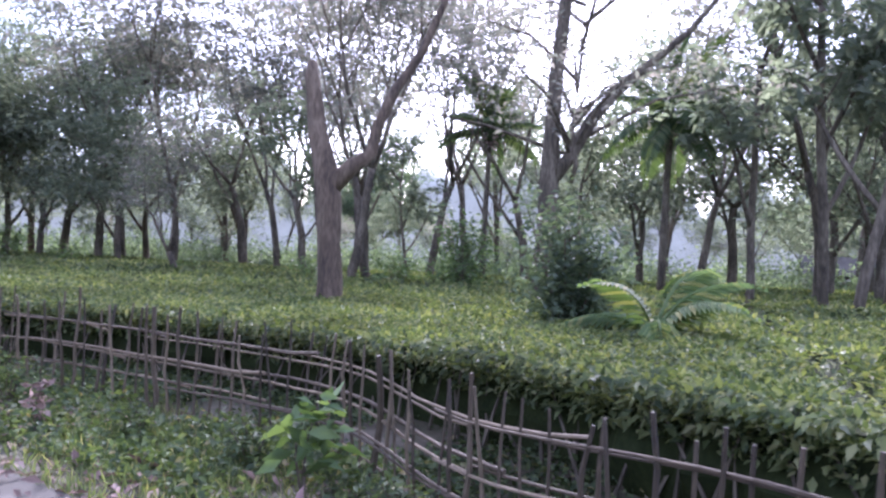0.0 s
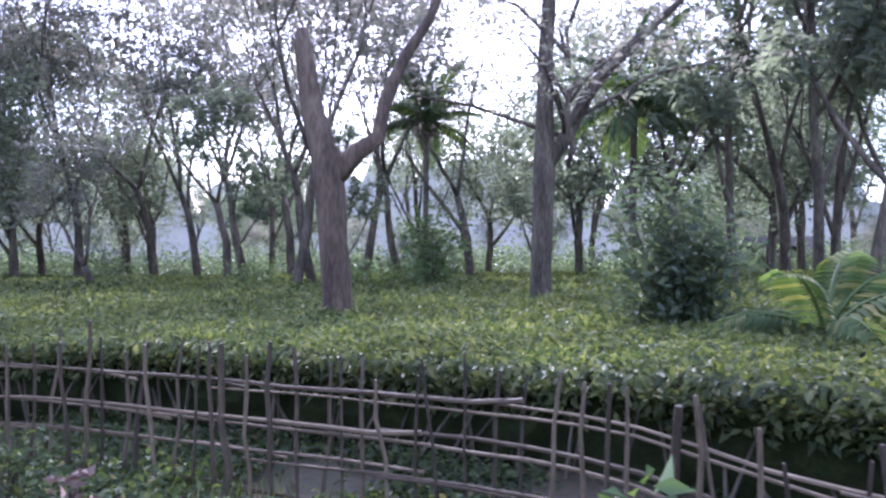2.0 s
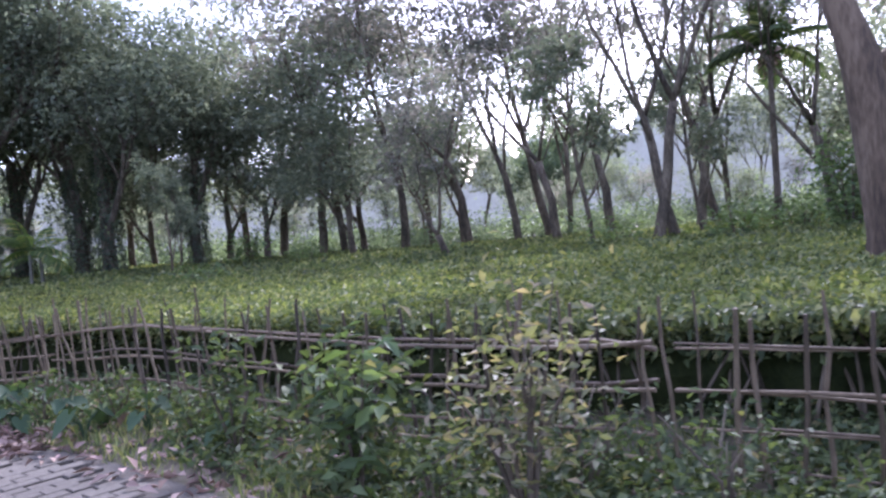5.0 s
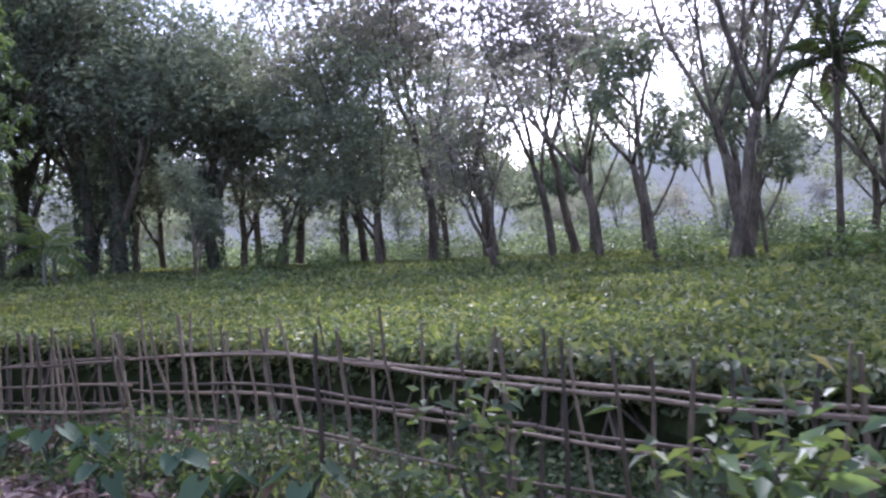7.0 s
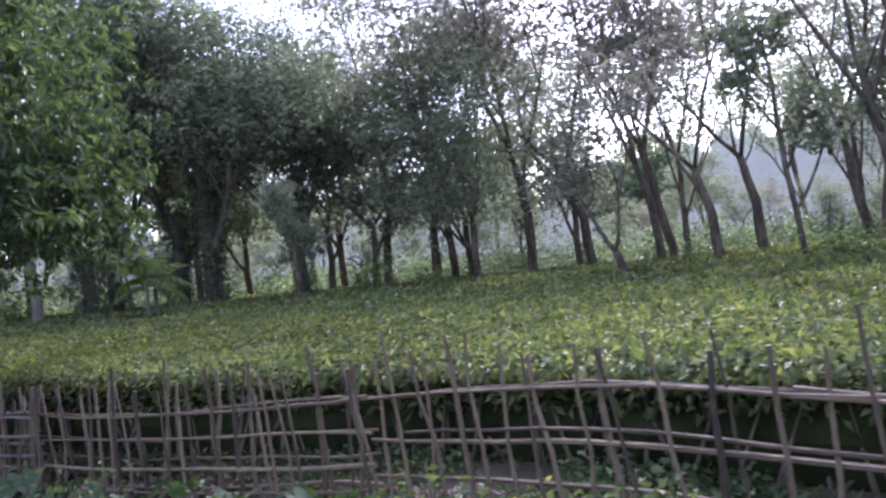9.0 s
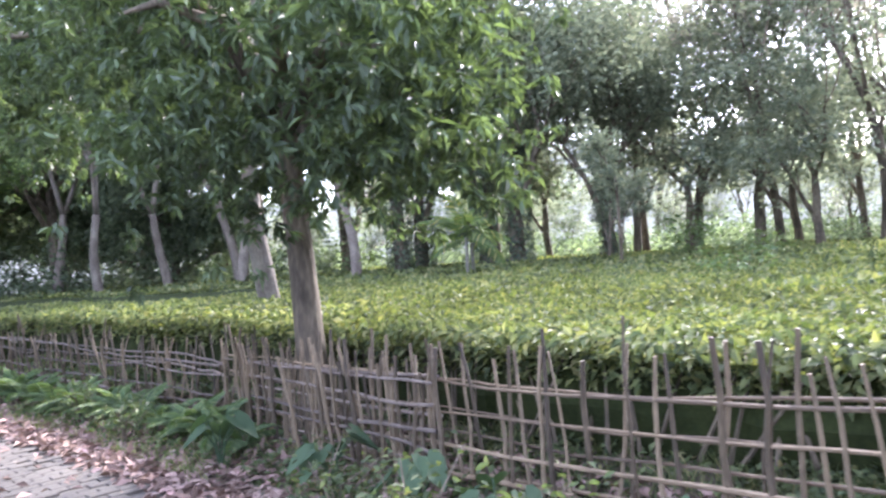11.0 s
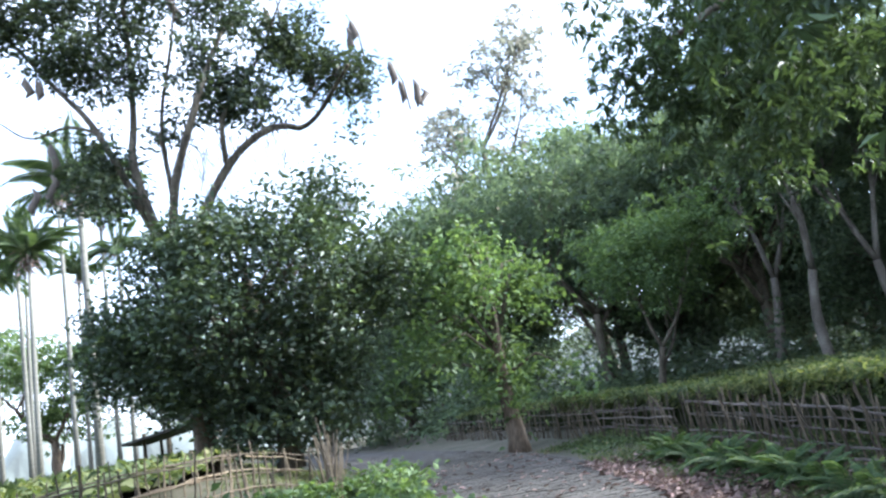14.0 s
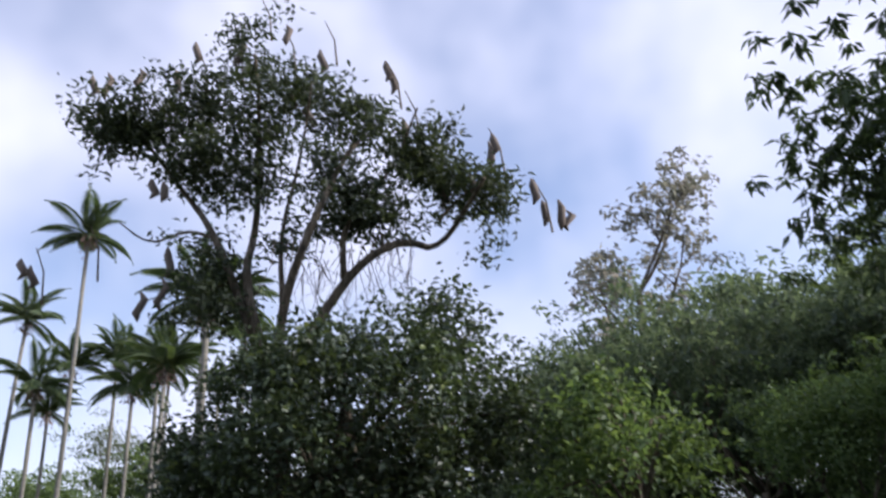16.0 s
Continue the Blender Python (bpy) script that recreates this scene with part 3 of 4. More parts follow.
for x, y, a, s in ((-24, 47, 40, 1.1), (-32, 48, 100, 1.15), (-6, 55, 200, 1.1), (4, 56, 0, 1.1), (14, 50, 70, 1.1), (24, 46, 150, 1.1), (32, 38, 0, 1.1), (36, 24, 80, 1.1), (30, 14, 60, 1.0), (-15, 56, 10, 1.1)):
    put(tall, x, y, a, s)
# slim straight trees to the side of the young palm
for x, y, a, s in ((8.9, 18.2, 0, 1.55), (8.4, 16.0, 120, 1.5), (11.0, 19.5, 60, 1.6), (8.0, 20.5, 200, 1.45)):
    put(slim, x, y, a, s)
for x, y, a, s in ((14.5, 26, 10, 0.9), (11.5, 24, 90, 1.0), (9.0, 28, 200, 0.9)):
    put(shade_b if x < 14 else tall, x, y, a, s)
for x, y, a, s in ((-26.4, 34.9, 90, 0.9), (-28.3, 31.8, 200, 0.9), (-30.5, 36.5, 10, 1.0), (-22.0, 37.0, 280, 0.85)):
    put(ivy_tree, x, y, a, s)
for x, y, a, s in ((-38.4, 26.0, 60, 1.0), (-33.0, 28.2, 130, 1.05), (-20.6, 17.5, 20, 0.95), (-28.4, 29.3, 250, 1.0), (-35.5, 30.5, 300, 1.1), (-43, 27, 180, 1.1)):
    put(pale, x, y, a, s)
for x, y, a, s in ((-48, 30, 20, 1.05), (-42, 36, 100, 1.0), (-36, 38, 200, 1.0), (-50, 22.5, 280, 0.8), (-58, 20, 60, 1.05), (-64, 28, 10, 1.2), (-54, 34, 130, 1.15), (-46, 42, 40, 1.15), (-70, 18, 90, 1.1)):
    put(forest, x, y, a, s)
for x, y, a, s in ((-52, 17.5, 200, 0.6), (-66, 22, 0, 1.1), (-56, 29, 310, 1.0), (-60, 40, 120, 1.2), (-41, 31.5, 220, 0.75), (-55, 13.6, 140, 0.6), (-63, 12.6, 20, 0.8), (-72, 10, 30, 0.9), (-50, 37, 80, 1.0)):
    put(forest_b, x, y, a, s)
# woods that close the place all round
for q in range(34):
    a = q / 34 * 2 * math.pi
    r = 78 + 9 * math.sin(q * 2.7)
    x, y = -15 + r * math.cos(a), 10 + r * math.sin(a)
    put((dense_a, tall, forest_b)[q % 3], x, y, q * 47, 1.3 if q % 3 else 1.5)
for q in range(9):
    put(forest_b if q % 2 else dense_a, -22 + q * 6.5, -16 - 4 * math.sin(q * 2.0), q * 71, 0.8)

# low young growth filling the wood's edge beyond the field
lrn = np.random.default_rng(88)
for q in range(64):
    a, rr = 0.05 + 2.5 * (q + lrn.random()) / 64, lrn.uniform(50, 72)
    put((dense_a, y_fork, dense_a, tall)[q % 4], -12 + rr * math.cos(a), 6 + rr * math.sin(a), lrn.uniform(0, 360), lrn.uniform(0.5, 0.8))

# undergrowth below the far trees
ug = np.random.default_rng(17)
cl = []
for q in range(2600):
    a = ug.uniform(-0.35, 3.5)
    r = ug.uniform(47, 66) if a < 2.2 else ug.uniform(34, 60)
    c = np.array([-12 + r * math.cos(a), 6 + r * math.sin(a)])
    off = side_of(ROAD_R, c[:1], c[1:])[0]
    if -4.6 < off < (1.6 if c[0] < -38 else 4) or (c[0] < -40 and off < -4.6):
        continue
    h = ug.uniform(0.6, 2.8) * (1.25 if a > 2.2 else 1.0)
    cl.append(np.column_stack([np.tile(c, (84, 1)), np.full(84, ground_at(*c) + h * 0.45)]) + ug.normal(size=(84, 3)) * np.array([0.7, 0.7, h * 0.26]))
cl = np.concatenate(cl)
tagged(quads_mesh("undergrowth", scatter(ug, cl[cl[:, 2] > -0.1], 0.25, 0.5), M_FOREST), "dense shrubby undergrowth below the far trees", "undergrowth", kind="stuff")

# woods that close the distance, higher beyond the field than along the road
# their haze comes from the material's pale colour and glow
ra = np.linspace(0, 2 * math.pi, 721)
beyond = smoothstep(-0.2, 0.5, np.sin(ra)) * (1 - 0.4 * smoothstep(0.55, 0.95, -np.cos(ra)))
tops = np.zeros_like(ra)
crn = np.random.default_rng(66)
for _ in range(330):
    c, w, h = crn.uniform(0, 6.283), crn.uniform(0.012, 0.04), crn.uniform(0.35, 1.0)
    d = np.abs((ra - c + math.pi) % (2 * math.pi) - math.pi)
    tops = np.maximum(tops, h * np.sqrt(np.clip(1 - (d / w) ** 2, 0, 1)))
rh = (4.5 + 3.0 * beyond) + (4.0 + 5.0 * beyond) * tops + 0.5 * np.abs(crn.normal(size=len(ra)))
rh[-1] = rh[0]
ridge = []
for lvl, rr in ((0.0, 0), (0.35, 0.8), (0.7, 1.5), (0.9, 3), (1.0, 6), (0.6, 26)):
    bulge = 1.6 * np.sin(ra * 90 + lvl * 9) * (lvl > 0) * (rr < 20)
    ridge.append(np.column_stack([-15 + (112 + rr + bulge) * np.cos(ra), 10 + (112 + rr + bulge) * np.sin(ra), rh * lvl - 0.5]))
nr = len(ra)
tagged(mesh_object("backdrop", np.concatenate(ridge), [(r * nr + i, r * nr + i + 1, (r + 1) * nr + i + 1, (r + 1) * nr + i) for r in range(5) for i in range(nr - 1)], M_RIDGE, smooth=True), "distant wooded rise with painted pale haze glow", "woods", kind="structure")

# big forked trunk in the tea, one fork broken off
big = tagged(new("broken_forked_tree"), "thick reddish-brown trunk with a broken stub and one long limb", "tree")
trunk = tube([(0, 0, -0.1), (0, 0, 0.25), (0, 0, 0.6), (0.02, 0, 0.95), (0.0, 0, 1.3), (-0.02, 0, 1.6), (-0.04, 0, 1.95), (-0.06, 0, 2.3), (-0.12, 0, 2.75), (-0.2, 0.01, 3.05), (-0.28, 0.02, 3.35), (-0.36, 0.05, 3.9), (-0.42, 0.05, 4.3), (-0.42, 0.05, 4.5)],
             [0.28, 0.24, 0.215, 0.2, 0.195, 0.19, 0.195, 0.205, 0.2, 0.175, 0.155, 0.13, 0.11, 0.07], 18, 0.045)
mesh_object("trunk", *trunk, M_BARK_RED, big, True)
mesh_object("limb", *tube([(-0.02, 0, 2.5), (0.3, 0.0, 2.85), (0.58, 0.02, 3.05), (0.66, 0.05, 3.5), (0.92, 0.1, 4.1), (1.3, 0.15, 4.7), (1.65, 0.3, 5.6), (1.8, 0.5, 6.8)], [0.16, 0.13, 0.105, 0.09, 0.08, 0.07, 0.055, 0.025], 12, 0.06), M_BARK_RED, big, True)
brng = np.random.default_rng(9)
quads_mesh("crown", scatter(brng, np.repeat(np.array([(1.5, 0.4, 6.6), (1.9, 0.6, 7.2), (1.2, -0.3, 7.0), (2.4, 0.2, 6.6)]), 260, 0) + brng.normal(size=(1040, 3)) * np.array([0.7, 0.7, 0.28]), 0.14, 0.4), M_FEATHER, big)
big.location = (-1.78, 12.45, ground_at(-1.78, 12.45))

# tall two-limbed shade tree
rise = tagged(new("forked_shade_tree"), "tall grey tree forking into two limbs with flat feathery foliage", "tree")
mesh_object("trunk", *tube([(0, 0, -0.1), (0, 0, 0.5), (0.0, 0, 1.3), (0.06, 0, 2.4), (0.08, 0, 3.2), (0.1, 0, 4.2), (0.16, 0.1, 5.5), (0.3, 0.2, 7.0), (0.5, 0.2, 9.0), (0.6, 0.3, 10.5)], [0.3, 0.23, 0.2, 0.19, 0.205, 0.165, 0.15, 0.13, 0.09, 0.05], 14, 0.05), M_BARK, rise, True)
mesh_object("limb", *tube([(0.12, 0, 3.25), (0.5, 0, 3.75), (0.95, 0.0, 4.6), (1.45, 0.1, 5.2), (2.1, 0.2, 5.8), (3.0, 0.3, 6.6), (3.8, 0.4, 7.6)], [0.17, 0.15, 0.14, 0.12, 0.1, 0.07, 0.04], 9, 0.05), M_BARK, rise, True)
mesh_object("limb", *tube([(0.55, 0, 3.2), (0.62, -0.1, 3.6), (0.5, -0.1, 4.4), (0.75, -0.1, 5.0)], [0.05, 0.06, 0.05, 0.03], 7, 0.05), M_BARK, rise, True)
trays, tw = [], []
for q in range(34):
    a, r, h = brng.uniform(0, 6.28), brng.uniform(0.8, 4.2), brng.uniform(4.2, 10.5)
    c = np.array([0.8 + r * math.cos(a), r * math.sin(a), h])
    trays.append(c + brng.normal(size=(150, 3)) * np.array([0.75, 0.75, 0.14]))
    tw.append(tube([(0.3 + 0.05 * h, 0.1, max(3.8, h - 1.2)), c * 0.5 + np.array([0.3, 0, h * 0.5 - 0.3]), c], [0.05, 0.035, 0.012], 5))
for one in tw:
    mesh_object("branch", *one, M_BARK, rise)
quads_mesh("crown", scatter(brng, np.concatenate(trays), 0.15, 0.4), M_FEATHER, rise)
rise.location = (2.12, 16.7, ground_at(2.12, 16.7))


def shrub(name, label, at, height, width, leaves, leaf, mat, seed, ratio=0.45, stems=7, category="shrub", droop=-0.1, low=0.15):
    """A many-stemmed shrub: bent stems, leaves along them."""
    rng = np.random.default_rng(seed)
    ob = tagged(new(name), label, category)
    tb, pts = [], []
    for _ in range(stems):
        a, o = rng.uniform(0, 6.28), rng.uniform(0.1, 0.5) * width
        e = np.array([o * math.cos(a), o * math.sin(a), height * rng.uniform(0.6, 1.0)])
        mid = e * np.array([0.35, 0.35, 0.55]) + rng.normal(size=3) * 0.04
        tb.append(tube([(0, 0, -0.03), mid, e], [0.012 * height + 0.004, 0.008 * height + 0.003, 0.003], 5))
        t = rng.uniform(low, 1.0, leaves // stems)[:, None]
        pts.append((1 - t) ** 2 * 0 + 2 * t * (1 - t) * mid + t * t * e + rng.normal(size=(len(t), 3)) * np.array([width, width, height * 0.5]) * 0.17)
    for one in tb:
        mesh_object("stem", *one, M_BARK, ob)
    p = np.concatenate(pts)
    p[:, 2] = np.abs(p[:, 2]) + 0.01
    quads_mesh("foliage", scatter(rng, p, leaf, ratio, droop), mat, ob)
    ob.location = (at[0], at[1], ground_at(*at) if len(at) == 2 else at[2])
    return ob


shrub("large_shrub", "large dark dense bush growing out of the tea", (1.5, 9.1), 2.15, 1.15, 4200, 0.11, M_FOREST, 2, stems=16)
shrub("small_tree", "small leafy light green tree in the tea", (0.6, 21.5), 2.6, 1.7, 1500, 0.16, M_LIGHT, 3, stems=9)
bush = shrub("flowering_bush", "low pale-leaved bush standing above the tea", (-17.7, 32.6), 2.0, 1.8, 500, 0.2, M_LIGHT, 4, stems=8)
for x, y, s in ((-1.3, 23.5, 0.75), (-4.1, 25.4, 0.7), (0.3, 24.6, 0.75), (-9.6, 30, 0.5), (-13.5, 20.5, 0.55), (-15.6, 33, 0.7)):
    copy_thing(bush, pose(x, y, ground_at(x, y), 0, 0, x * 40) @ Matrix.Diagonal((s * 1.3, s * 1.3, s, 1)))


# ---- palms ----
def frond(length, mat, leaflets=26, width=0.05, blade=0.5, sag=0.5, rise=0.9):
    """A feather-shaped palm leaf that grows from the origin towards +x."""
    t = np.linspace(0, 1, leaflets)
    x, z = length * t * (1 - 0.12 * t), length * (rise * t * 0.5 - sag * t * t)
    rib = np.column_stack([x, np.zeros_like(x), z])
    rv, rf = tube(rib[::3], np.linspace(0.018 * length, 0.004, len(rib[::3])), 4)
    q = []
    for s in (-1, 1):
        ll = blade * length * (np.sin(np.clip(t * 1.05 + 0.08, 0, 1) * math.pi) ** 0.6 * 0.5 + 0.12)
        al = np.column_stack([np.full_like(t, 0.75), np.full_like(t, s * 1.0), -0.35 - 0.3 * t])
        q.append(leaf_quads(rib[2:], al[2:], np.tile([[0, 0, 1.0]], (leaflets - 2, 1)), ll[2:], np.full(leaflets - 2, width * length)))
    q = np.concatenate(q)
    fv = q.reshape(-1, 3)
    ff = [tuple(len(rv) + 4 * i + k for k in tri) for i in range(len(q)) for tri in ((0, 1, 2), (0, 2, 3))]
    me = bpy.data.meshes.new("frond")
    me.from_pydata([tuple(c) for c in np.concatenate([rv, fv])], [], rf + ff)
    me.materials.append(mat)
    return me


def palm(label, at, height, radius, me, count, group="", seed=0, lean=0.0, dead=True, name="areca_palm", tilt=(-25, 55), spear=True, bark=None):
    rng = np.random.default_rng(seed)
    ob = tagged(new(name), label, "palm", group)
    if height > 0.5:
        mesh_object("trunk", *tube([(0, 0, -0.1), (lean * 0.2, 0, height * 0.3), (lean * 0.5, 0, height * 0.65), (lean, 0, height)], [radius * 1.3, radius, radius * 0.9, radius * 0.8], 8), bark or M_PALM_BARK, ob, True)
        if dead:
            mesh_object("crownshaft", *tube([(lean, 0, height - 0.1), (lean, 0, height + 0.5)], [radius * 1.2, radius * 0.6], 8), M_PALM, ob, True)
            fr = np.array([lean, 0, height - 0.2]) + rng.normal(size=(110, 3)) * np.array([0.22, 0.22, 0.25])
            tagged(quads_mesh("fruit_cluster", scatter(rng, fr, 0.22, 0.4, -0.8), M_DRY, ob), kind="stuff")
    for i in range(count):
        fo = new("frond", me)
        fo.parent = ob
        s = rng.uniform(0.85, 1.15)
        fo.matrix_basis = pose(lean, 0, height + (0.3 if dead else 0.05), 0, -rng.uniform(*tilt) if i or not spear else -80, i * 360 / count + rng.uniform(-15, 15)) @ Matrix.Diagonal((s, s, s, 1))
    ob.location = (at[0], at[1], ground_at(at[0], at[1]) if len(at) == 2 else at[2])
    return ob


ARECA = frond(2.9, M_PALM, 36, 0.026, 0.42, 0.65, 1.0)
for i, (x, y, top, ln) in enumerate(((-57.0, -9.3, 20.1, 0.6), (-53.9, -3.6, 11.9, -0.2), (-41.9, 1.9, 10.6, 0.2), (-59.2, -3.4, 16.4, 0.3), (-64.5, -1.6, 14.4, 0.2), (-60.2, -14.2, 17.0, -0.5), (-70.2, -16.6, 13.6, 0.4), (-67.2, -11.1, 16.2, 0.5),
                                     (-68.2, -8.3, 16.3, -0.4), (-69.6, -3.6, 18.0, 0.3), (-62, -8.0, 13.0, 0.3), (-66, -13.5, 15.5, 0.2), (-61, -6.2, 14.2, 0.6), (-72, -6, 15.0, -0.3), (-59, -12, 12.4, 0.4))):
    palm("tall slender areca palm with a pale ringed trunk", (x, y), top - 0.6, 0.13, ARECA, 15, "areca palms", i, ln)
BACK = frond(3.0, M_PALM, 26, 0.04, 0.35, 0.5, 0.9)
palm("palm with a round dark crown behind the tea field", (6.5, 23.4), 5.7, 0.12, BACK, 16, "palms by the tea", 60, 0.1, True, "palm", (-50, 60), True, M_BARK)
palm("palm with a round dark crown behind the tea field", (1.7, 33), 6.6, 0.12, BACK, 16, "palms by the tea", 61, 0.1, True, "palm", (-50, 60), True, M_BARK)
palm("palm with hanging fronds beside the tea", (12.2, 17.5), 6.0, 0.14, BACK, 15, "palms by the tea", 63, 0.1, True, "palm", (-50, 60), True, M_BARK)
YOUNG = frond(1.35, M_PALM_Y, 22, 0.06, 0.42, 0.75, 1.3)
palm("young palm with arching bright green fronds above the tea", (2.15, 7.7, 0.45), 0.25, 0.05, YOUNG, 8, "", 70, 0, False, "young_palm", (0, 45), False)
SMALL = frond(1.3, M_PALM_Y, 18, 0.05, 0.5, 0.6, 1.0)
palm("small fan of yellowish palm fronds on a thin stem", (-20.8, 24.3), 1.7, 0.05, SMALL, 12, "small palms", 71, 0.05, False, "small_palm", (-30, 60), False)
palm("small palm with drooping fronds at the field's edge", (-21.4, 25.6), 1.5, 0.06, SMALL, 10, "small palms", 72, 0.0, False, "small_palm", (-30, 60), False)

# ---- the great tree by the fence, with long drooping leaves ----
mango = tagged(new("mango_tree"), "mango-like tree by the fence with long drooping dark leaves", "tree")
mrng = np.random.default_rng(12)
mesh_object("trunk", *tube([(0, 0, -0.15), (0, 0, 0.15), (-0.02, 0, 0.6), (-0.03, 0, 1.4), (-0.08, 0, 2.4), (-0.10, 0, 3.3)], [0.25, 0.18, 0.132, 0.118, 0.112, 0.105], 16, 0.05), M_BARK, mango, True)
limbs, mtips = [tube([(-0.1, 0, 2.9), (-1.2, 0.1, 3.7), (-2.6, 0.25, 4.2), (-4.2, 0.3, 4.5), (-6.4, 0.2, 4.8)], [0.1, 0.085, 0.07, 0.05, 0.015], 8, 0.04)], []
for q in range(11):
    a = q * 0.571 * 2 + mrng.normal() * 0.2
    r, h = mrng.uniform(1.4, 3.3), mrng.uniform(2.3, 4.9)
    e = np.array([r * math.cos(a), r * math.sin(a), h])
    if 0.81 * e[0] + 0.59 * e[1] > 1.9 or e[1] < -1.6:
        e = e * np.array([0.45, 0.45, 1.0])
    limbs.append(tube([(-0.1, 0, 2.35 + 0.05 * q), e * np.array([0.4, 0.4, 0.5]) + np.array([0, 0, 1.7]), e * np.array([0.8, 0.8, 1.0]), e + np.array([0, 0, -0.1])], [0.09, 0.065, 0.04, 0.015], 7, 0.04))
    for _ in range(24):
        mtips.append(e * np.array([1, 1, 1]) * mrng.uniform(0.45, 1.08) + np.array([0, 0, 0.75]) + mrng.normal(size=3) * np.array([0.6, 0.6, 0.6]))
for one in limbs:
    mesh_object("limb", *one, M_BARK, mango, True)
mt = np.array(mtips)
mt[:, 2] = np.maximum(mt[:, 2], 2.15 + 0.5 * mrng.random(len(mt)))
mt = np.concatenate([mt, np.array([-6.0, 1.25, 4.6]) + mrng.normal(size=(105, 3)) * np.array([0.65, 0.6, 0.6]), np.array([-3.2, 0.5, 4.5]) + mrng.normal(size=(60, 3)) * np.array([1.0, 0.5, 0.6])])
mt = mt[mt[:, 1] > -1.5]
mt = mt[(mt[:, 1] > -2.0) & ((mt[:, 1] > -0.4) | (mt[:, 0] > -1.6) | (mt[:, 0] < -4.6)) & (0.81 * mt[:, 0] + 0.59 * mt[:, 1] < 1.9)]
mt[:, 2] = np.maximum(mt[:, 2], 2.15 + 0.4 * mrng.random(len(mt)))
mt[:, 2] = np.where(mt[:, 0] < -2.0, np.maximum(mt[:, 2], 3.1 + 0.5 * mrng.random(len(mt))), mt[:, 2])
rosette = np.repeat(mt, 10, 0) + mrng.normal(size=(len(mt) * 10, 3)) * 0.3
p = np.repeat(rosette, 15, 0) + mrng.normal(size=(len(rosette) * 15, 3)) * 0.03
al = mrng.normal(size=p.shape) * np.array([1, 1, 0.5]) + np.array([0, 0, -0.75])
s = 0.128 * mrng.uniform(0.7, 1.3, len(p))
quads_mesh("crown", leaf_quads(p, al, unit(np.array([[0, 0, 1.0]]) + mrng.normal(size=p.shape) * 0.4), s, s * 0.3), M_MANGO, mango)
mango.location = (-15.35, 12.75, ground_at(-15.35, 12.75))

# ---- trees ahead on the road ----
jack = tagged(new("jackfruit_tree"), "broad dark glossy-leaved tree beside the bend of the road", "tree")
jrng = np.random.default_rng(21)
mesh_object("trunk", *tube([(0.5, 2.0, -0.1), (0.5, 2.0, 0.6), (0.45, 1.9, 1.6), (0.3, 1.6, 3.2), (0.3, 1.4, 5.2)], [0.3, 0.24, 0.2, 0.15, 0.06], 10, 0.05), M_BARK, jack, True)
blobs = []
while len(blobs) < 330:
    c = jrng.uniform(-1, 1, 3)
    if 0.25 < c @ c < 1:
        hh = c * np.array([2.6, 3.5, 2.8])
        blobs.append(hh + np.array([0, 1.65, 4.0 + 0.35 * math.sin(hh[1] * 2) - 0.18 * abs(hh[1])]))
blobs = np.array(blobs)
blobs[:, 2] -= 0.12 * np.maximum(0, blobs[:, 2] - 3.0)
blobs[:, 1] += 0.5 * np.maximum(-1.2, blobs[:, 2] - 3.6)
blobs = blobs[blobs[:, 2] > 1.05]
skirt = np.column_stack([jrng.uniform(-0.6, 1.6, 60), jrng.uniform(0.8, 3.4, 60), jrng.uniform(0.55, 1.7, 60)])
blobs = np.concatenate([blobs, skirt])
jt = []
for c in blobs[::6]:
    jt.append(tube([(0.2, 1.0, 2.6), c * 0.5 + np.array([0.1, 0.6, 1.6]), c], [0.05, 0.03, 0.01], 5))
for one in jt:
    mesh_object("limb", *one, M_BARK, jack, True)
p = np.repeat(blobs, 105, 0) + jrng.normal(size=(len(blobs) * 105, 3)) * 0.25
quads_mesh("crown", scatter(jrng, p, 0.155, 0.55, -0.15), M_DARK, jack)
jack.location = (-31.9, 6.2, ground_at(-31.9, 6.2))

lg = tagged(new("light_green_tree"), "light green tree with a vine-wrapped trunk at the roadside", "tree")
lrng = np.random.default_rng(22)
mesh_object("trunk", *tube([(0, 0, -0.15), (0, 0, 0.4), (-0.03, -0.05, 1.2), (0.05, -0.1, 2.2), (0, 0.0, 3.6)], [0.3, 0.21, 0.18, 0.13, 0.05], 10, 0.06), M_BARK_RED, lg, True)
lb, lt = [], []
for q in range(30):
    a, t = lrng.uniform(0, 6.28), lrng.random()
    r = 2.3 * (1 - 0.6 * t) * lrng.uniform(0.4, 1.05)
    c = np.array([r * math.cos(a), r * math.sin(a) - 0.25, 1.45 + 3.7 * t])
    lb.append(c)
    lb.append(c * np.array([1.12, 1.12, 1]) + np.array([0, 0, -0.5]))
    lt.append(tube([(0, -0.05, 1.6 + 1.6 * t), c * 0.55 + np.array([0, 0, 1.1 + t]), c], [0.05, 0.03, 0.01], 5))
lb = np.array(lb)
for one in lt:
    mesh_object("limb", *one, M_BARK, lg, True)
p = np.concatenate([np.repeat(lb, 85, 0) + lrng.normal(size=(len(lb) * 85, 3)) * np.array([0.33, 0.33, 0.2]), lrng.normal(size=(620, 3)) * np.array([0.3, 0.3, 0.55]) + np.array([0, -0.05, 1.7])])
quads_mesh("crown", scatter(lrng, p, 0.17, 0.5, -0.4), M_LIGHT, lg)
lg.location = (-31.4, 13.12, ground_at(-31.4, 13.12))

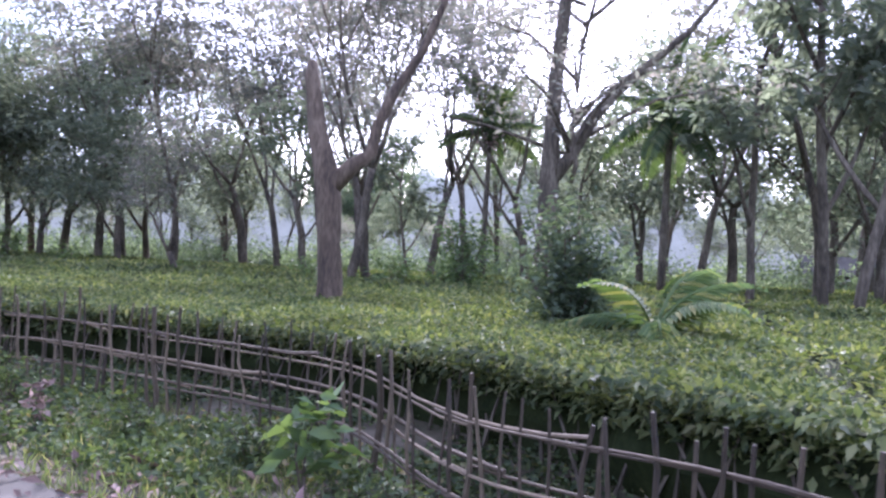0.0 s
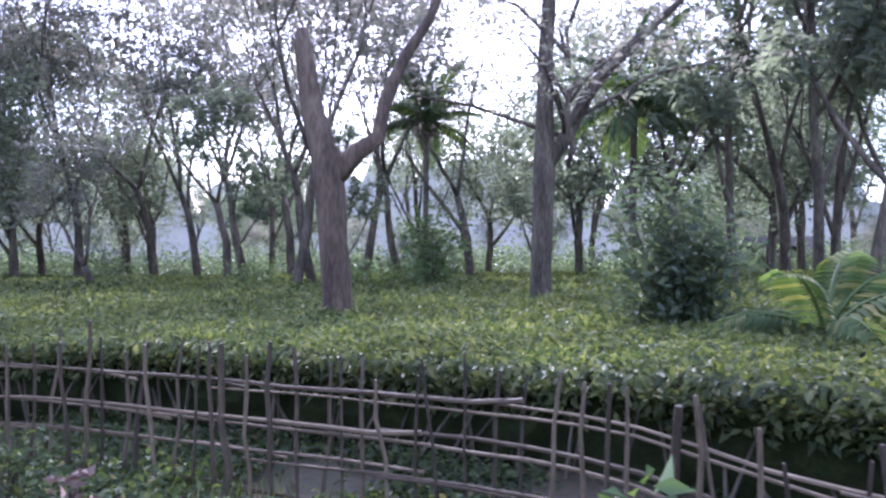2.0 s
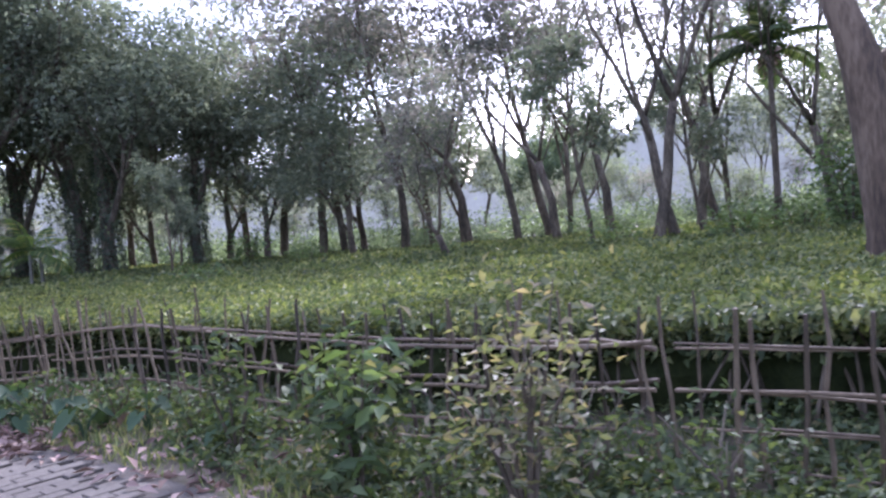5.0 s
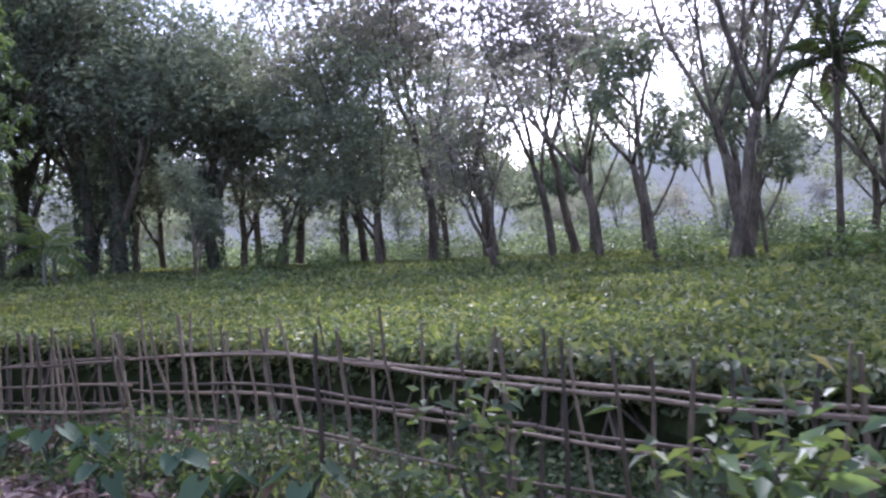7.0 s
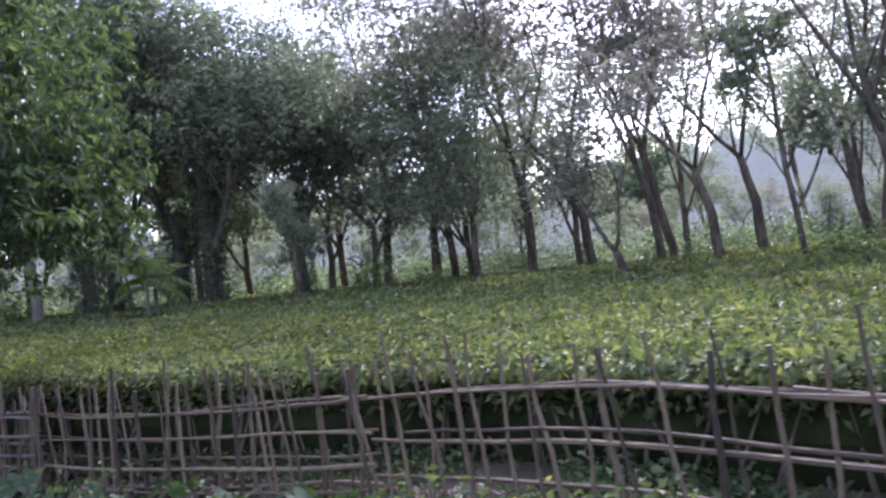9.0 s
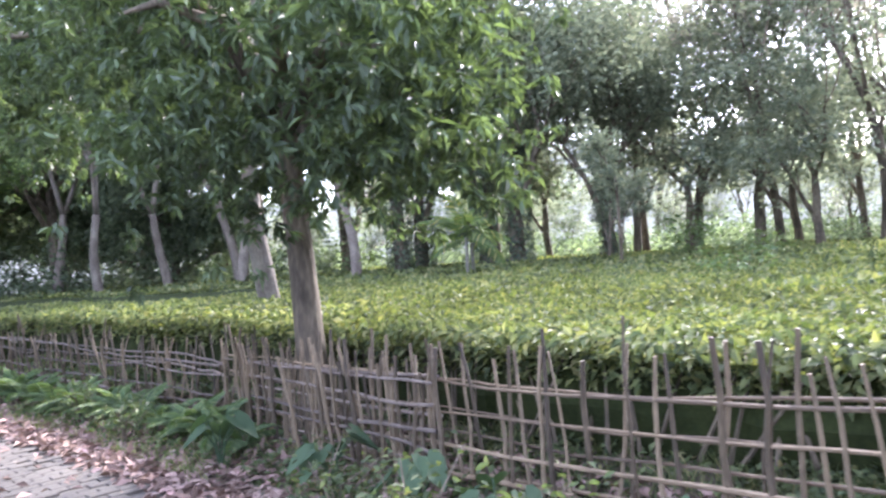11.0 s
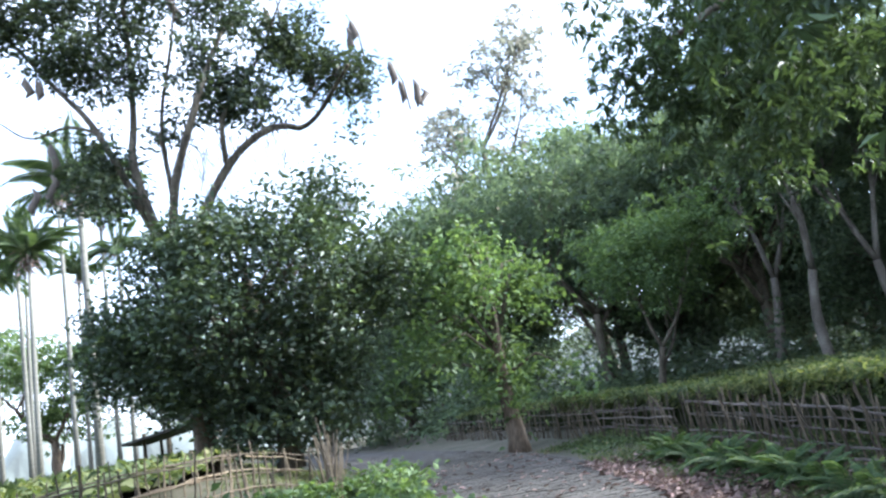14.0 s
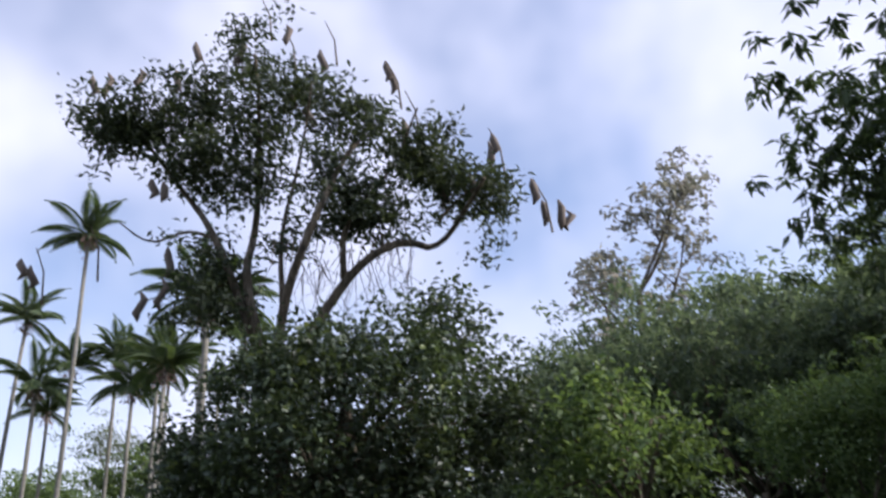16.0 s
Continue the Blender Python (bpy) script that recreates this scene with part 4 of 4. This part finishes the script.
mid = tree("feathery_tree", "mid-green feathery tree with layered foliage at the wood's edge", dict(SHADE, trunk=2.6, radius=0.2, leaves=12000, clump=(0.9, 0.9, 0.45), leaf=0.22, open=0.46, shrink=0.86), 90, M_BARK, M_LIGHT)
place(mid, -42.2, 21.6, 0, 0.85)
wisp = tree("wispy_tree", "thin tall tree with a sparse see-through crown above the wood", dict(trunk=12, radius=0.2, levels=3, forks=(7, 4, 3), wobble=0.03, rise=0.1, open=0.55, shrink=0.34, leaves=4200, clump=(0.6, 0.6, 0.4), leaf=0.3), 95, M_BARK, M_FEATHER)
place(wisp, -71.2, 24.6, 0, 1.75)
rain = tree("rain_tree", "umbrella-shaped light green tree far behind the palms", dict(SHADE, trunk=3.5, radius=0.4, leaves=9000, clump=(1.1, 1.1, 0.35), leaf=0.35, open=0.6), 97, M_BARK_RED, M_LIGHT)
place(rain, -73, -8.5, 0, 1.05)
put(rain, -80, -22, 90, 1.0)
put(rain, -84, 2, 50, 1.0)

# tall tree with long seed pods: limbs laid out in a plane across the road's line
pod = tagged(new("pod_tree"), "tall open-limbed tree hung with long brown seed pods", "tree")


def pp(a, b, back=0.0):
    return (back, -5.36 + (a - 90) * 0.0224, 24.97 - (b - 70) * 0.0293)


prn = np.random.default_rng(33)
mesh_object("trunk", *tube([(0, 4.1, -0.9), (0, 4.05, 0.6), (0, 4.0, 3), (0, 3.8, 6.5), pp(488, 615)], [0.62, 0.45, 0.4, 0.36, 0.34], 12, 0.04), M_BARK_RED, pod, True)
for pts, r in (([(495, 625), (590, 490), (650, 455), (710, 428), (770, 402), (850, 380)], 0.24), ([(492, 625), (497, 520), (555, 430), (610, 290), (640, 215)], 0.22), ([(485, 620), (430, 480), (432, 380), (445, 220), (430, 120)], 0.22),
               ([(480, 615), (440, 535), (375, 410), (300, 330), (190, 215)], 0.2), ([(375, 415), (310, 388), (245, 410), (215, 400)], 0.09), ([(497, 520), (480, 400), (520, 300), (560, 230)], 0.12), ([(430, 470), (360, 500), (330, 510)], 0.08), ([(600, 480), (600, 400), (680, 320), (740, 270)], 0.13), ([(770, 400), (820, 350), (880, 330)], 0.07)):
    c = [pp(a, b, prn.normal() * 0.5 * i) for i, (a, b) in enumerate(pts)]
    mesh_object("limb", *tube(smooth_line(c, 0.5, 2), np.linspace(r, r * 0.3, len(smooth_line(c, 0.5, 2))), 8, 0.04), M_BARK, pod, True)
spots = ((130, 215, 60, 26), (200, 225, 80, 40), (270, 240, 70, 45), (340, 180, 70, 45), (430, 130, 60, 45), (440, 240, 80, 50), (350, 300, 80, 40), (300, 290, 60, 40), (520, 190, 60, 40), (570, 230, 50, 30), (430, 330, 60, 35), (385, 480, 60, 60),
         (360, 530, 40, 30), (560, 320, 50, 40), (640, 240, 60, 40), (700, 290, 80, 40), (590, 380, 60, 45), (640, 360, 60, 40), (740, 320, 70, 40), (800, 350, 60, 35), (860, 345, 50, 30), (780, 290, 40, 25), (880, 380, 45, 30), (500, 420, 30, 30), (170, 250, 50, 30), (680, 400, 60, 30), (850, 430, 14, 18))
pl = []
for a, b, w, h in spots:
    m = int(w * h / 3.0)
    sub = np.array([pp(a, b)]) + prn.normal(size=(max(3, m // 30), 3)) * np.array([1.0, w * 0.0112, h * 0.0146])
    pl.append(np.repeat(sub, 32, 0) + prn.normal(size=(len(sub) * 32, 3)) * np.array([0.4, 0.4, 0.16]))
quads_mesh("crown", scatter(prn, np.concatenate(pl), 0.3, 0.45, -0.3), M_POD_LEAF, pod)
for a, b in ((110, 150), (120, 145), (198, 155), (265, 140), (310, 105), (375, 105), (388, 108), (480, 85), (558, 130), (683, 150), (692, 160), (708, 245), (540, 230), (497, 190), (780, 355), (830, 350), (866, 298), (876, 298), (940, 370), (962, 385), (985, 395), (990, 400), (270, 350), (285, 355), (290, 440), (55, 455), (48, 450), (255, 515), (275, 490)):
    c = np.array(pp(a, b, prn.normal() * 0.4))
    L = prn.uniform(0.75, 1.25)
    bend = prn.normal() * 0.15
    mesh_object("seed_pod", *tube([c + np.array([0, bend, L * 0.55]), c + np.array([0, bend * 1.6 + 0.08, 0.25 * L]), c + np.array([0, 0.1, -0.3 * L]), c + np.array([0, bend, -0.6 * L])], [0.04, 0.16, 0.17, 0.03], 6), M_POD, pod, True)
twigs = []
for q in range(60):
    s0 = np.array(pp(prn.uniform(500, 720), prn.uniform(420, 470), prn.normal()))
    twigs.append(tube([s0, s0 + np.array([0, prn.normal() * 0.3, -1.0]), s0 + np.array([0, prn.normal() * 0.5, -prn.uniform(1.5, 3.2)])], [0.025, 0.015, 0.008], 3))
for a, b in ((110, 160), (198, 170), (265, 150), (310, 120), (380, 110), (480, 90), (430, 30), (560, 80), (683, 160), (715, 210), (870, 280), (60, 440), (150, 410), (945, 365)):
    s0 = np.array(pp(a + 25, b + 60))
    twigs.append(tube([s0, (s0 + np.array(pp(a, b - 20))) / 2 + np.array([0, 0.15, 0.2]), np.array(pp(a, b - 22))], [0.05, 0.035, 0.02], 4))
v, f = join(twigs)
tagged(mesh_object("twig_tangle", v, f, M_BARK, pod), kind="stuff")
pod.location, pod.scale = (-32.9, 4.0, 0.5), (0.575, 0.575, 0.575)


# ---- fences ----
def stick(length, r, seed):
    g = np.random.default_rng(seed)
    z = np.linspace(0, length, 5)
    return tube(np.column_stack([g.normal(size=5) * 0.009, g.normal(size=5) * 0.009, z]), [r, r * g.uniform(0.9, 1.1), r * 0.95, r * 0.9, r * 0.75], 6, 0.05, g)


STICKS = []
for q in range(10):
    me = bpy.data.meshes.new("post")
    v, f = stick(1.0, 0.0100 + 0.0014 * (q % 4), 200 + q)
    me.from_pydata([tuple(c) for c in v], [], f)
    me.materials.append(M_BAMBOO)
    STICKS.append(me)


def fence(label, line, gap, height, rails, seed, lean=4.0, tall=0.12, mess=1.0, strands=2, rail_mat=None):
    rng = np.random.default_rng(seed)
    ob = tagged(new("bamboo_fence"), label, "fence", "bamboo fences")
    c = line[len(line) // 2]
    ob.location = (c[0], c[1], ground_at(c[0], c[1]))
    o = np.array([*ob.location])
    pts = resample(line, gap)
    for q in pts:
        j = q + rng.normal(size=2) * 0.012 * mess
        po = new("post", STICKS[rng.integers(10)])
        po.parent = ob
        h = height * (1 + rng.normal() * 0.05 * mess) + (rng.uniform(0, tall) if rng.random() < 0.25 else 0)
        wide = rng.uniform(0.8, 1.35) * (1.6 if rng.random() < 0.04 else 1)
        po.matrix_basis = pose(j[0] - o[0], j[1] - o[1], ground_at(*j) - 0.08 - o[2], rng.normal() * lean, rng.normal() * lean, rng.uniform(0, 360)) @ Matrix.Diagonal((wide, wide, h + 0.08, 1))
    dense = resample(line, 0.3)
    gz = ground(dense[:, 0], dense[:, 1])
    tg = unit(np.gradient(dense, axis=0))
    nm = np.stack([tg[:, 1], -tg[:, 0]], 1)
    for h in rails:
        for st in range(strands if h == rails[0] else max(1, strands - 1 + (rng.random() < 0.5))):
            i = 0
            while i < len(dense) - 3:
                m = int(rng.integers(8, 15))
                e = min(len(dense), i + m + 2)
                w = np.cumsum(rng.normal(size=e - i)) * 0.006 * mess
                side = 0.022 * (1 if (st + i) % 2 else -1)
                z = gz[i:e] + h + w + rng.normal() * 0.016 + st * 0.028 - o[2]
                z[0] += rng.normal() * 0.02
                p = np.column_stack([dense[i:e] + nm[i:e] * (side + 0.012 * st) - o[:2], z])
                mesh_object("rail", *tube(p, np.linspace(0.0125, 0.0085, e - i) * rng.uniform(0.75, 1.3), 6, 0.06, rng), rail_mat or M_BAMBOO_PALE, ob)
                i += m
    return ob


def stretch(line, x0, x1):
    return line[(line[:, 0] <= x0) & (line[:, 0] >= x1)]


fence("weathered bamboo stick fence with split rails before the tea", stretch(FENCE, 2.6, -4.6), 0.155, 0.88, (0.68, 0.46, 0.24, 0.06), 1, 3.5)
fence("weathered bamboo stick fence with split rails before the tea", stretch(FENCE, -4.4, -10.4), 0.15, 0.92, (0.68, 0.46, 0.24, 0.06), 2, 4.5)
fence("dense brown bamboo lattice fence round the roadside tree", stretch(FENCE, -10.0, -16.8), 0.12, 0.92, (0.68, 0.5, 0.33, 0.16), 3, 3.5, 0.1, 1.3)
fence("brown brushwood hurdle woven close before the roadside tree", stretch(FENCE, -13.2, -16.4) + np.array([0.03, -0.1]), 0.065, 0.82, (0.7, 0.56, 0.42, 0.28, 0.14), 13, 3.0, 0.08, 1.5, 2, M_BRUSH)
fence("low tangled brushwood and bamboo fence along the verge", stretch(FENCE, -16.5, -26), 0.12, 0.8, (0.62, 0.46, 0.3, 0.14), 4, 8.0, 0.15, 2.0, 2, M_BRUSH)
fence("low tangled brushwood and bamboo fence along the verge", stretch(FENCE, -25.9, -46), 0.14, 0.72, (0.55, 0.4, 0.22), 5, 8.0, 0.2, 2.0, 2, M_BRUSH)
fence("pale split-bamboo fence ending in tall corner stakes", LEFT_FENCE, 0.17, 0.75, (0.62, 0.4, 0.18), 6, 4.0, 0.1, 1.3)
fence("pale split-bamboo fence ending in tall corner stakes", smooth_line([(-27.3, 8.8), (-26.6, 9.0), (-24.5, 8.9)], 0.1, 1), 0.1, 1.05, (0.75, 0.5), 7, 8.0, 0.3, 1.5)


# ---- verge plants ----
def along(line, x0, x1, count, d0, d1, rng):
    q = stretch(line, x0, x1)
    i = rng.integers(0, len(q), count)
    t = unit(np.gradient(q, axis=0))
    nrm = np.stack([-t[:, 1], t[:, 0]], 1)
    if side_of(line, q[:1, 0] + nrm[0, 0], q[:1, 1] + nrm[0, 1])[0] < 0:
        nrm = -nrm
    p = q[i] + nrm[i] * rng.uniform(d0, d1, count)[:, None] + t[i] * rng.uniform(-0.2, 0.2, count)[:, None]
    return p


def clumpy(p, rng, scale=1.3, cut=0.0):
    v = np.sin(p[:, 0] * scale * 2.1 + 1.3 * np.sin(p[:, 1] * scale)) + np.sin(p[:, 1] * scale * 1.7 + np.cos(p[:, 0] * scale * 1.1)) + rng.normal(size=len(p)) * 0.5
    return p[v > cut]


def lift(p):
    return np.column_stack([p, ground(p[:, 0], p[:, 1])])


vr = np.random.default_rng(44)
# grass blades
g1 = clumpy(np.concatenate([along(ROAD_R, 3, -30, 60000, 0.1, 2.6, vr), along(ROAD_R, -2, -40, 38000, -6.0, -3.05, vr)]), vr, 1.0, 0.1)
g1 = g1[side_of(FENCE, g1[:, 0], g1[:, 1]) < 1.1]
g3 = lift(g1)
al = vr.normal(size=g3.shape) * np.array([0.5, 0.5, 0.1]) + np.array([0, 0, 1.0])
hs = 0.10 * vr.uniform(0.4, 1.6, len(g3))
tagged(quads_mesh("grass", leaf_quads(g3, al, vr.normal(size=g3.shape), hs, hs * 0.09, 0.1), M_GRASS), "thin green grass on the road verge", "grass", kind="stuff")
# creeping weeds
w = clumpy(np.concatenate([along(ROAD_R, 3, -12, 60000, 0.45, 3.0, vr), along(FENCE, 2, -30, 70000, -1.1, 1.3, vr)]), vr, 1.6, -0.5)
w = w[(side_of(FENCE, w[:, 0], w[:, 1]) < 1.3) & (side_of(ROAD_R, w[:, 0], w[:, 1]) > 0.35)]
w3 = lift(w)
w3[:, 2] += np.abs(vr.normal(size=len(w3))) * 0.055
tagged(quads_mesh("weeds", scatter(vr, w3, 0.06, 0.6, 0.1), M_WEED), "low creeping broad-leaved weeds along the fence", "weeds", kind="stuff")
# fallen leaves
dl = np.concatenate([along(ROAD_R, -9, -26, 17000, -0.25, 1.5, vr), along(ROAD_R, 3, -9, 4200, -0.15, 1.6, vr), along(ROAD_R, -10, -30, 700, -2.9, 0, vr), along(ROAD_R, -14, -26, 900, -3.5, -2.7, vr)])
dl = dl[vr.random(len(dl)) < np.where(dl[:, 0] < -9, 1.0, 0.45)]
d3 = lift(dl)
onroad = side_of(ROAD_R, dl[:, 0], dl[:, 1]) < 0.1
d3[:, 2] = np.where(onroad, road_z(dl[:, 0]) + 0.06, d3[:, 2] + 0.02) + vr.random(len(dl)) * 0.025
al = vr.normal(size=d3.shape) * np.array([1, 1, 0.22])
s = 0.115 * vr.uniform(0.5, 1.4, len(d3))
tagged(quads_mesh("fallen_leaves", leaf_quads(d3, al, np.array([[0, 0, 1.0]]) + vr.normal(size=d3.shape) * 0.35, s, s * 0.42), M_DRY), "dry reddish-brown fallen leaves on the verge", "fallen leaves", kind="stuff")


def taro(at, seed, size=0.32, count=5):
    """Broad heart-shaped leaves on bent stalks."""
    rng = np.random.default_rng(seed)
    ob = tagged(new("taro_plant"), "taro plant with broad blue-green heart-shaped leaves", "plant", "taro plants")
    outline = [(0.0, 0.0), (-0.22, 0.2), (-0.14, 0.42), (0.15, 0.5), (0.5, 0.38), (0.8, 0.16), (1.0, 0.0), (0.8, -0.16), (0.5, -0.38), (0.15, -0.5), (-0.14, -0.42), (-0.22, -0.2)]
    for i in range(count):
        a = i * 6.28 / count + rng.normal() * 0.4
        d = np.array([math.cos(a), math.sin(a), 0])
        h = size * rng.uniform(0.9, 1.7)
        e = d * size * rng.uniform(0.4, 0.9) + np.array([0, 0, h])
        mesh_object("stalk", *tube([(0, 0, -0.02), e * np.array([0.3, 0.3, 0.6]), e], [0.011, 0.009, 0.005], 5), M_TARO, ob)
        sl = size * rng.uniform(0.75, 1.15)
        side = np.cross(d, (0, 0, 1))
        tip = unit(d * 0.8 + np.array([0, 0, -0.6 + rng.normal() * 0.15]))
        cen = e + tip * sl * 0.25 + np.array([0, 0, -0.02])
        vs = [cen] + [e + tip * u * sl + side * w2 * sl * 0.85 + np.array([0, 0, 0.05 * sl * abs(w2) * 4]) for u, w2 in outline]
        mesh_object("leaf", np.array(vs), [(0, k + 1, (k + 1) % 12 + 1) for k in range(12)], M_TARO, ob, True)
    ob.location = (at[0], at[1], ground_at(*at))
    return ob


for i, (x, y, s) in enumerate(((-10.6, 10.25, 0.25), (-11.3, 10.6, 0.26), (-10.0, 9.95, 0.2), (-12.6, 11.1, 0.26), (-13.3, 11.35, 0.24), (-14.2, 11.6, 0.26), (-9.2, 9.5, 0.2), (-8.2, 9.05, 0.16), (-7.3, 8.6, 0.15), (-9.7, 9.5, 0.18), (-15.6, 11.85, 0.26), (-11.9, 10.5, 0.24), (-8.7, 9.0, 0.2))):
    taro((x, y), 300 + i, s, 4 + i % 3)
FERN = frond(0.5, M_FERN, 20, 0.07, 0.4, 0.75, 1.2)
for i in range(30):
    x = -15.8 - i * 0.33 + 0.2 * math.sin(i * 5)
    q = FENCE[np.argmin(np.abs(FENCE[:, 0] - x))]
    palm("green arching fern clump at the foot of the fence", (q[0], q[1] - 0.35 - 0.3 * abs(math.sin(i * 3.1))), 0.0, 0.01, FERN, 8, "ferns by the fence", 400 + i, 0, False, "fern", (0, 60), False)
# shrubs on the verge
shrub("roadside_shrub", "pale pinkish-leaved shrub on a thin stem before the fence", (-5.15, 7.05), 1.15, 0.75, 620, 0.065, M_PALE, 5, stems=9, low=0.35)
shrub("roadside_shrub", "leafy green roadside shrub before the bamboo fence", (-6.15, 7.75), 1.0, 0.9, 520, 0.10, M_WEED, 6, stems=7)
shrub("roadside_shrub", "leafy green roadside shrub before the bamboo fence", (-7.15, 8.35), 0.95, 0.5, 200, 0.085, M_WEED, 7, stems=3)
shrub("roadside_shrub", "weedy sapling with bright leaves against the fence", (-6.05, 7.45), 1.0, 0.35, 120, 0.12, M_LIGHT, 18, stems=2)
shrub("yellow_tipped_sapling", "sapling with broad yellow-green leaves by the fence", (-0.75, 4.35), 0.62, 0.45, 60, 0.17, M_LIGHT, 8, stems=3, low=0.6)
shrub("dry_weed", "small weed with withered orange leaves", (-3.1, 5.9), 0.4, 0.3, 60, 0.09, M_DRY, 9, stems=3)
for i, (x, y, h) in enumerate(((-2.2, 5.6, 0.35), (-3.7, 6.6, 0.5), (-4.3, 6.9, 0.6), (-1.2, 5.0, 0.35), (-0.2, 4.0, 0.3), (-4.9, 7.5, 0.55), (-8.6, 9.3, 0.5), (-11.0, 10.2, 0.55), (-12.1, 10.6, 0.6), (-13.0, 10.9, 0.6), (-7.7, 8.9, 0.45), (-9.5, 9.6, 0.5), (-13.8, 11.2, 0.5), (-5.6, 7.2, 0.4), (-17.5, 12.3, 0.5), (-19, 12.8, 0.5))):
    shrub("weed_plant", "leafy weed growing at the foot of the fence", (x, y), h, h * 1.3, 260, 0.06, M_WEED, 500 + i, stems=6, category="weed")
for i, (x, y, h) in enumerate(((-17.6, 8.75, 0.75), (-18.6, 8.9, 0.85), (-19.8, 9.2, 0.8), (-21.0, 9.4, 0.7), (-22.3, 9.5, 0.75), (-16.7, 8.35, 0.6), (-18.0, 8.1, 0.8), (-19.6, 8.3, 0.8), (-24.0, 9.6, 0.7), (-25.2, 9.8, 0.75), (-20.6, 7.6, 0.6), (-22.2, 8.0, 0.55), (-23.4, 8.3, 0.5), (-24.8, 8.6, 0.45), (-21.6, 8.6, 0.5), (-26.0, 9.2, 0.5))):
    shrub("roadside_bush", "bright green broad-leaved bush on the road's inner edge", (x, y), h, h * 1.35, 900, 0.11, M_LIGHT, 600 + i, 0.6, 9, "bush")

# second tea bed behind the pale fence
bx, by = np.meshgrid(np.arange(-60, -22, 0.8), np.arange(-16, 7, 0.8), indexing="ij")
keep = side_of(LEFT_FENCE, bx, by) < -0.6
bz = ground(bx, by) + 0.38 + 0.06 * np.sin(bx * 2) * np.sin(by * 2.3)
bi, bj = bx.shape
bed2 = tagged(mesh_object("tea_bushes", np.stack([bx, by, bz], -1).reshape(-1, 3), [(i * bj + j, (i + 1) * bj + j, (i + 1) * bj + j + 1, i * bj + j + 1) for i in range(bi - 1) for j in range(bj - 1) if keep[i, j] and keep[i + 1, j + 1]], M_HOLLOW_SHADE, smooth=True),
              "low bright green tea bed below the areca palms", "tea field", kind="stuff")
x, y = vr.uniform(-60, -22, 60000), vr.uniform(-16, 7, 60000)
ok = side_of(LEFT_FENCE, x, y) < -0.6
p = np.column_stack([x[ok], y[ok], ground(x[ok], y[ok]) + 0.42 + 0.05 * vr.normal(size=ok.sum())])
quads_mesh("leaves", scatter(vr, p, 0.2, 0.5, 0.2), M_TEA, bed2)


# ---- far buildings ----
def hut(name, label, at, w, d, h, turn):
    ob = tagged(new(name), label, "house")
    v = [(sx * w / 2, sy * d / 2, z) for z in (0, h) for sx, sy in ((-1, -1), (1, -1), (1, 1), (-1, 1))]
    mesh_object("wall", np.array(v), [(0, 1, 5, 4), (1, 2, 6, 5), (2, 3, 7, 6), (3, 0, 4, 7)], M_WALL, ob)
    e = 0.4
    rv = [(-w / 2 - e, -d / 2 - e, h - 0.1), (w / 2 + e, -d / 2 - e, h - 0.1), (w / 2 + e, d / 2 + e, h - 0.1), (-w / 2 - e, d / 2 + e, h - 0.1), (-w / 2 - e, 0, h + d * 0.3), (w / 2 + e, 0, h + d * 0.3)]
    rv += [(a, b, c + 0.08) for a, b, c in rv]
    mesh_object("roof", np.array(rv), [(0, 1, 5, 4), (3, 4, 5, 2), (6, 10, 11, 7), (9, 8, 11, 10), (0, 6, 7, 1), (3, 2, 8, 9), (0, 4, 10, 6), (4, 3, 9, 10), (1, 7, 11, 5), (5, 11, 8, 2)], M_ROOF, ob)
    for dx in (-w * 0.25, w * 0.25):
        mesh_object("window", np.array([(dx - 0.4, -d / 2 - 0.03, 1.0), (dx + 0.4, -d / 2 - 0.03, 1.0), (dx + 0.4, -d / 2 - 0.03, 1.9), (dx - 0.4, -d / 2 - 0.03, 1.9)]), [(0, 1, 2, 3)], M_HOLLOW_SHADE, ob)
    ob.location, ob.rotation_euler = (at[0], at[1], ground_at(*at)), (0, 0, radians(turn))
    return ob


hut("house", "low brown house with a dark tin roof behind the trees", (24.5, 48), 4.6, 3.4, 1.4, -20)
shed = tagged(new("open_shed"), "small open shed with a dark slanting roof on posts", "shed")
for sx, sy in ((-1.2, -0.9), (1.2, -0.9), (1.2, 0.9), (-1.2, 0.9)):
    mesh_object("post", *tube([(sx, sy, -0.1), (sx, sy, 1.3)], 0.05, 6), M_BARK, shed)
mesh_object("roof", np.array([(-1.5, -1.4, 1.05), (1.5, -1.4, 1.05), (1.5, 1.4, 1.5), (-1.5, 1.4, 1.5), (-1.5, -1.4, 1.12), (1.5, -1.4, 1.12), (1.5, 1.4, 1.57), (-1.5, 1.4, 1.57)]), [(3, 2, 1, 0), (4, 5, 6, 7), (0, 1, 5, 4), (1, 2, 6, 5), (2, 3, 7, 6), (3, 0, 4, 7)], M_ROOF, shed)
shed.location = (-37.3, 5.3, ground_at(-37.3, 5.3))
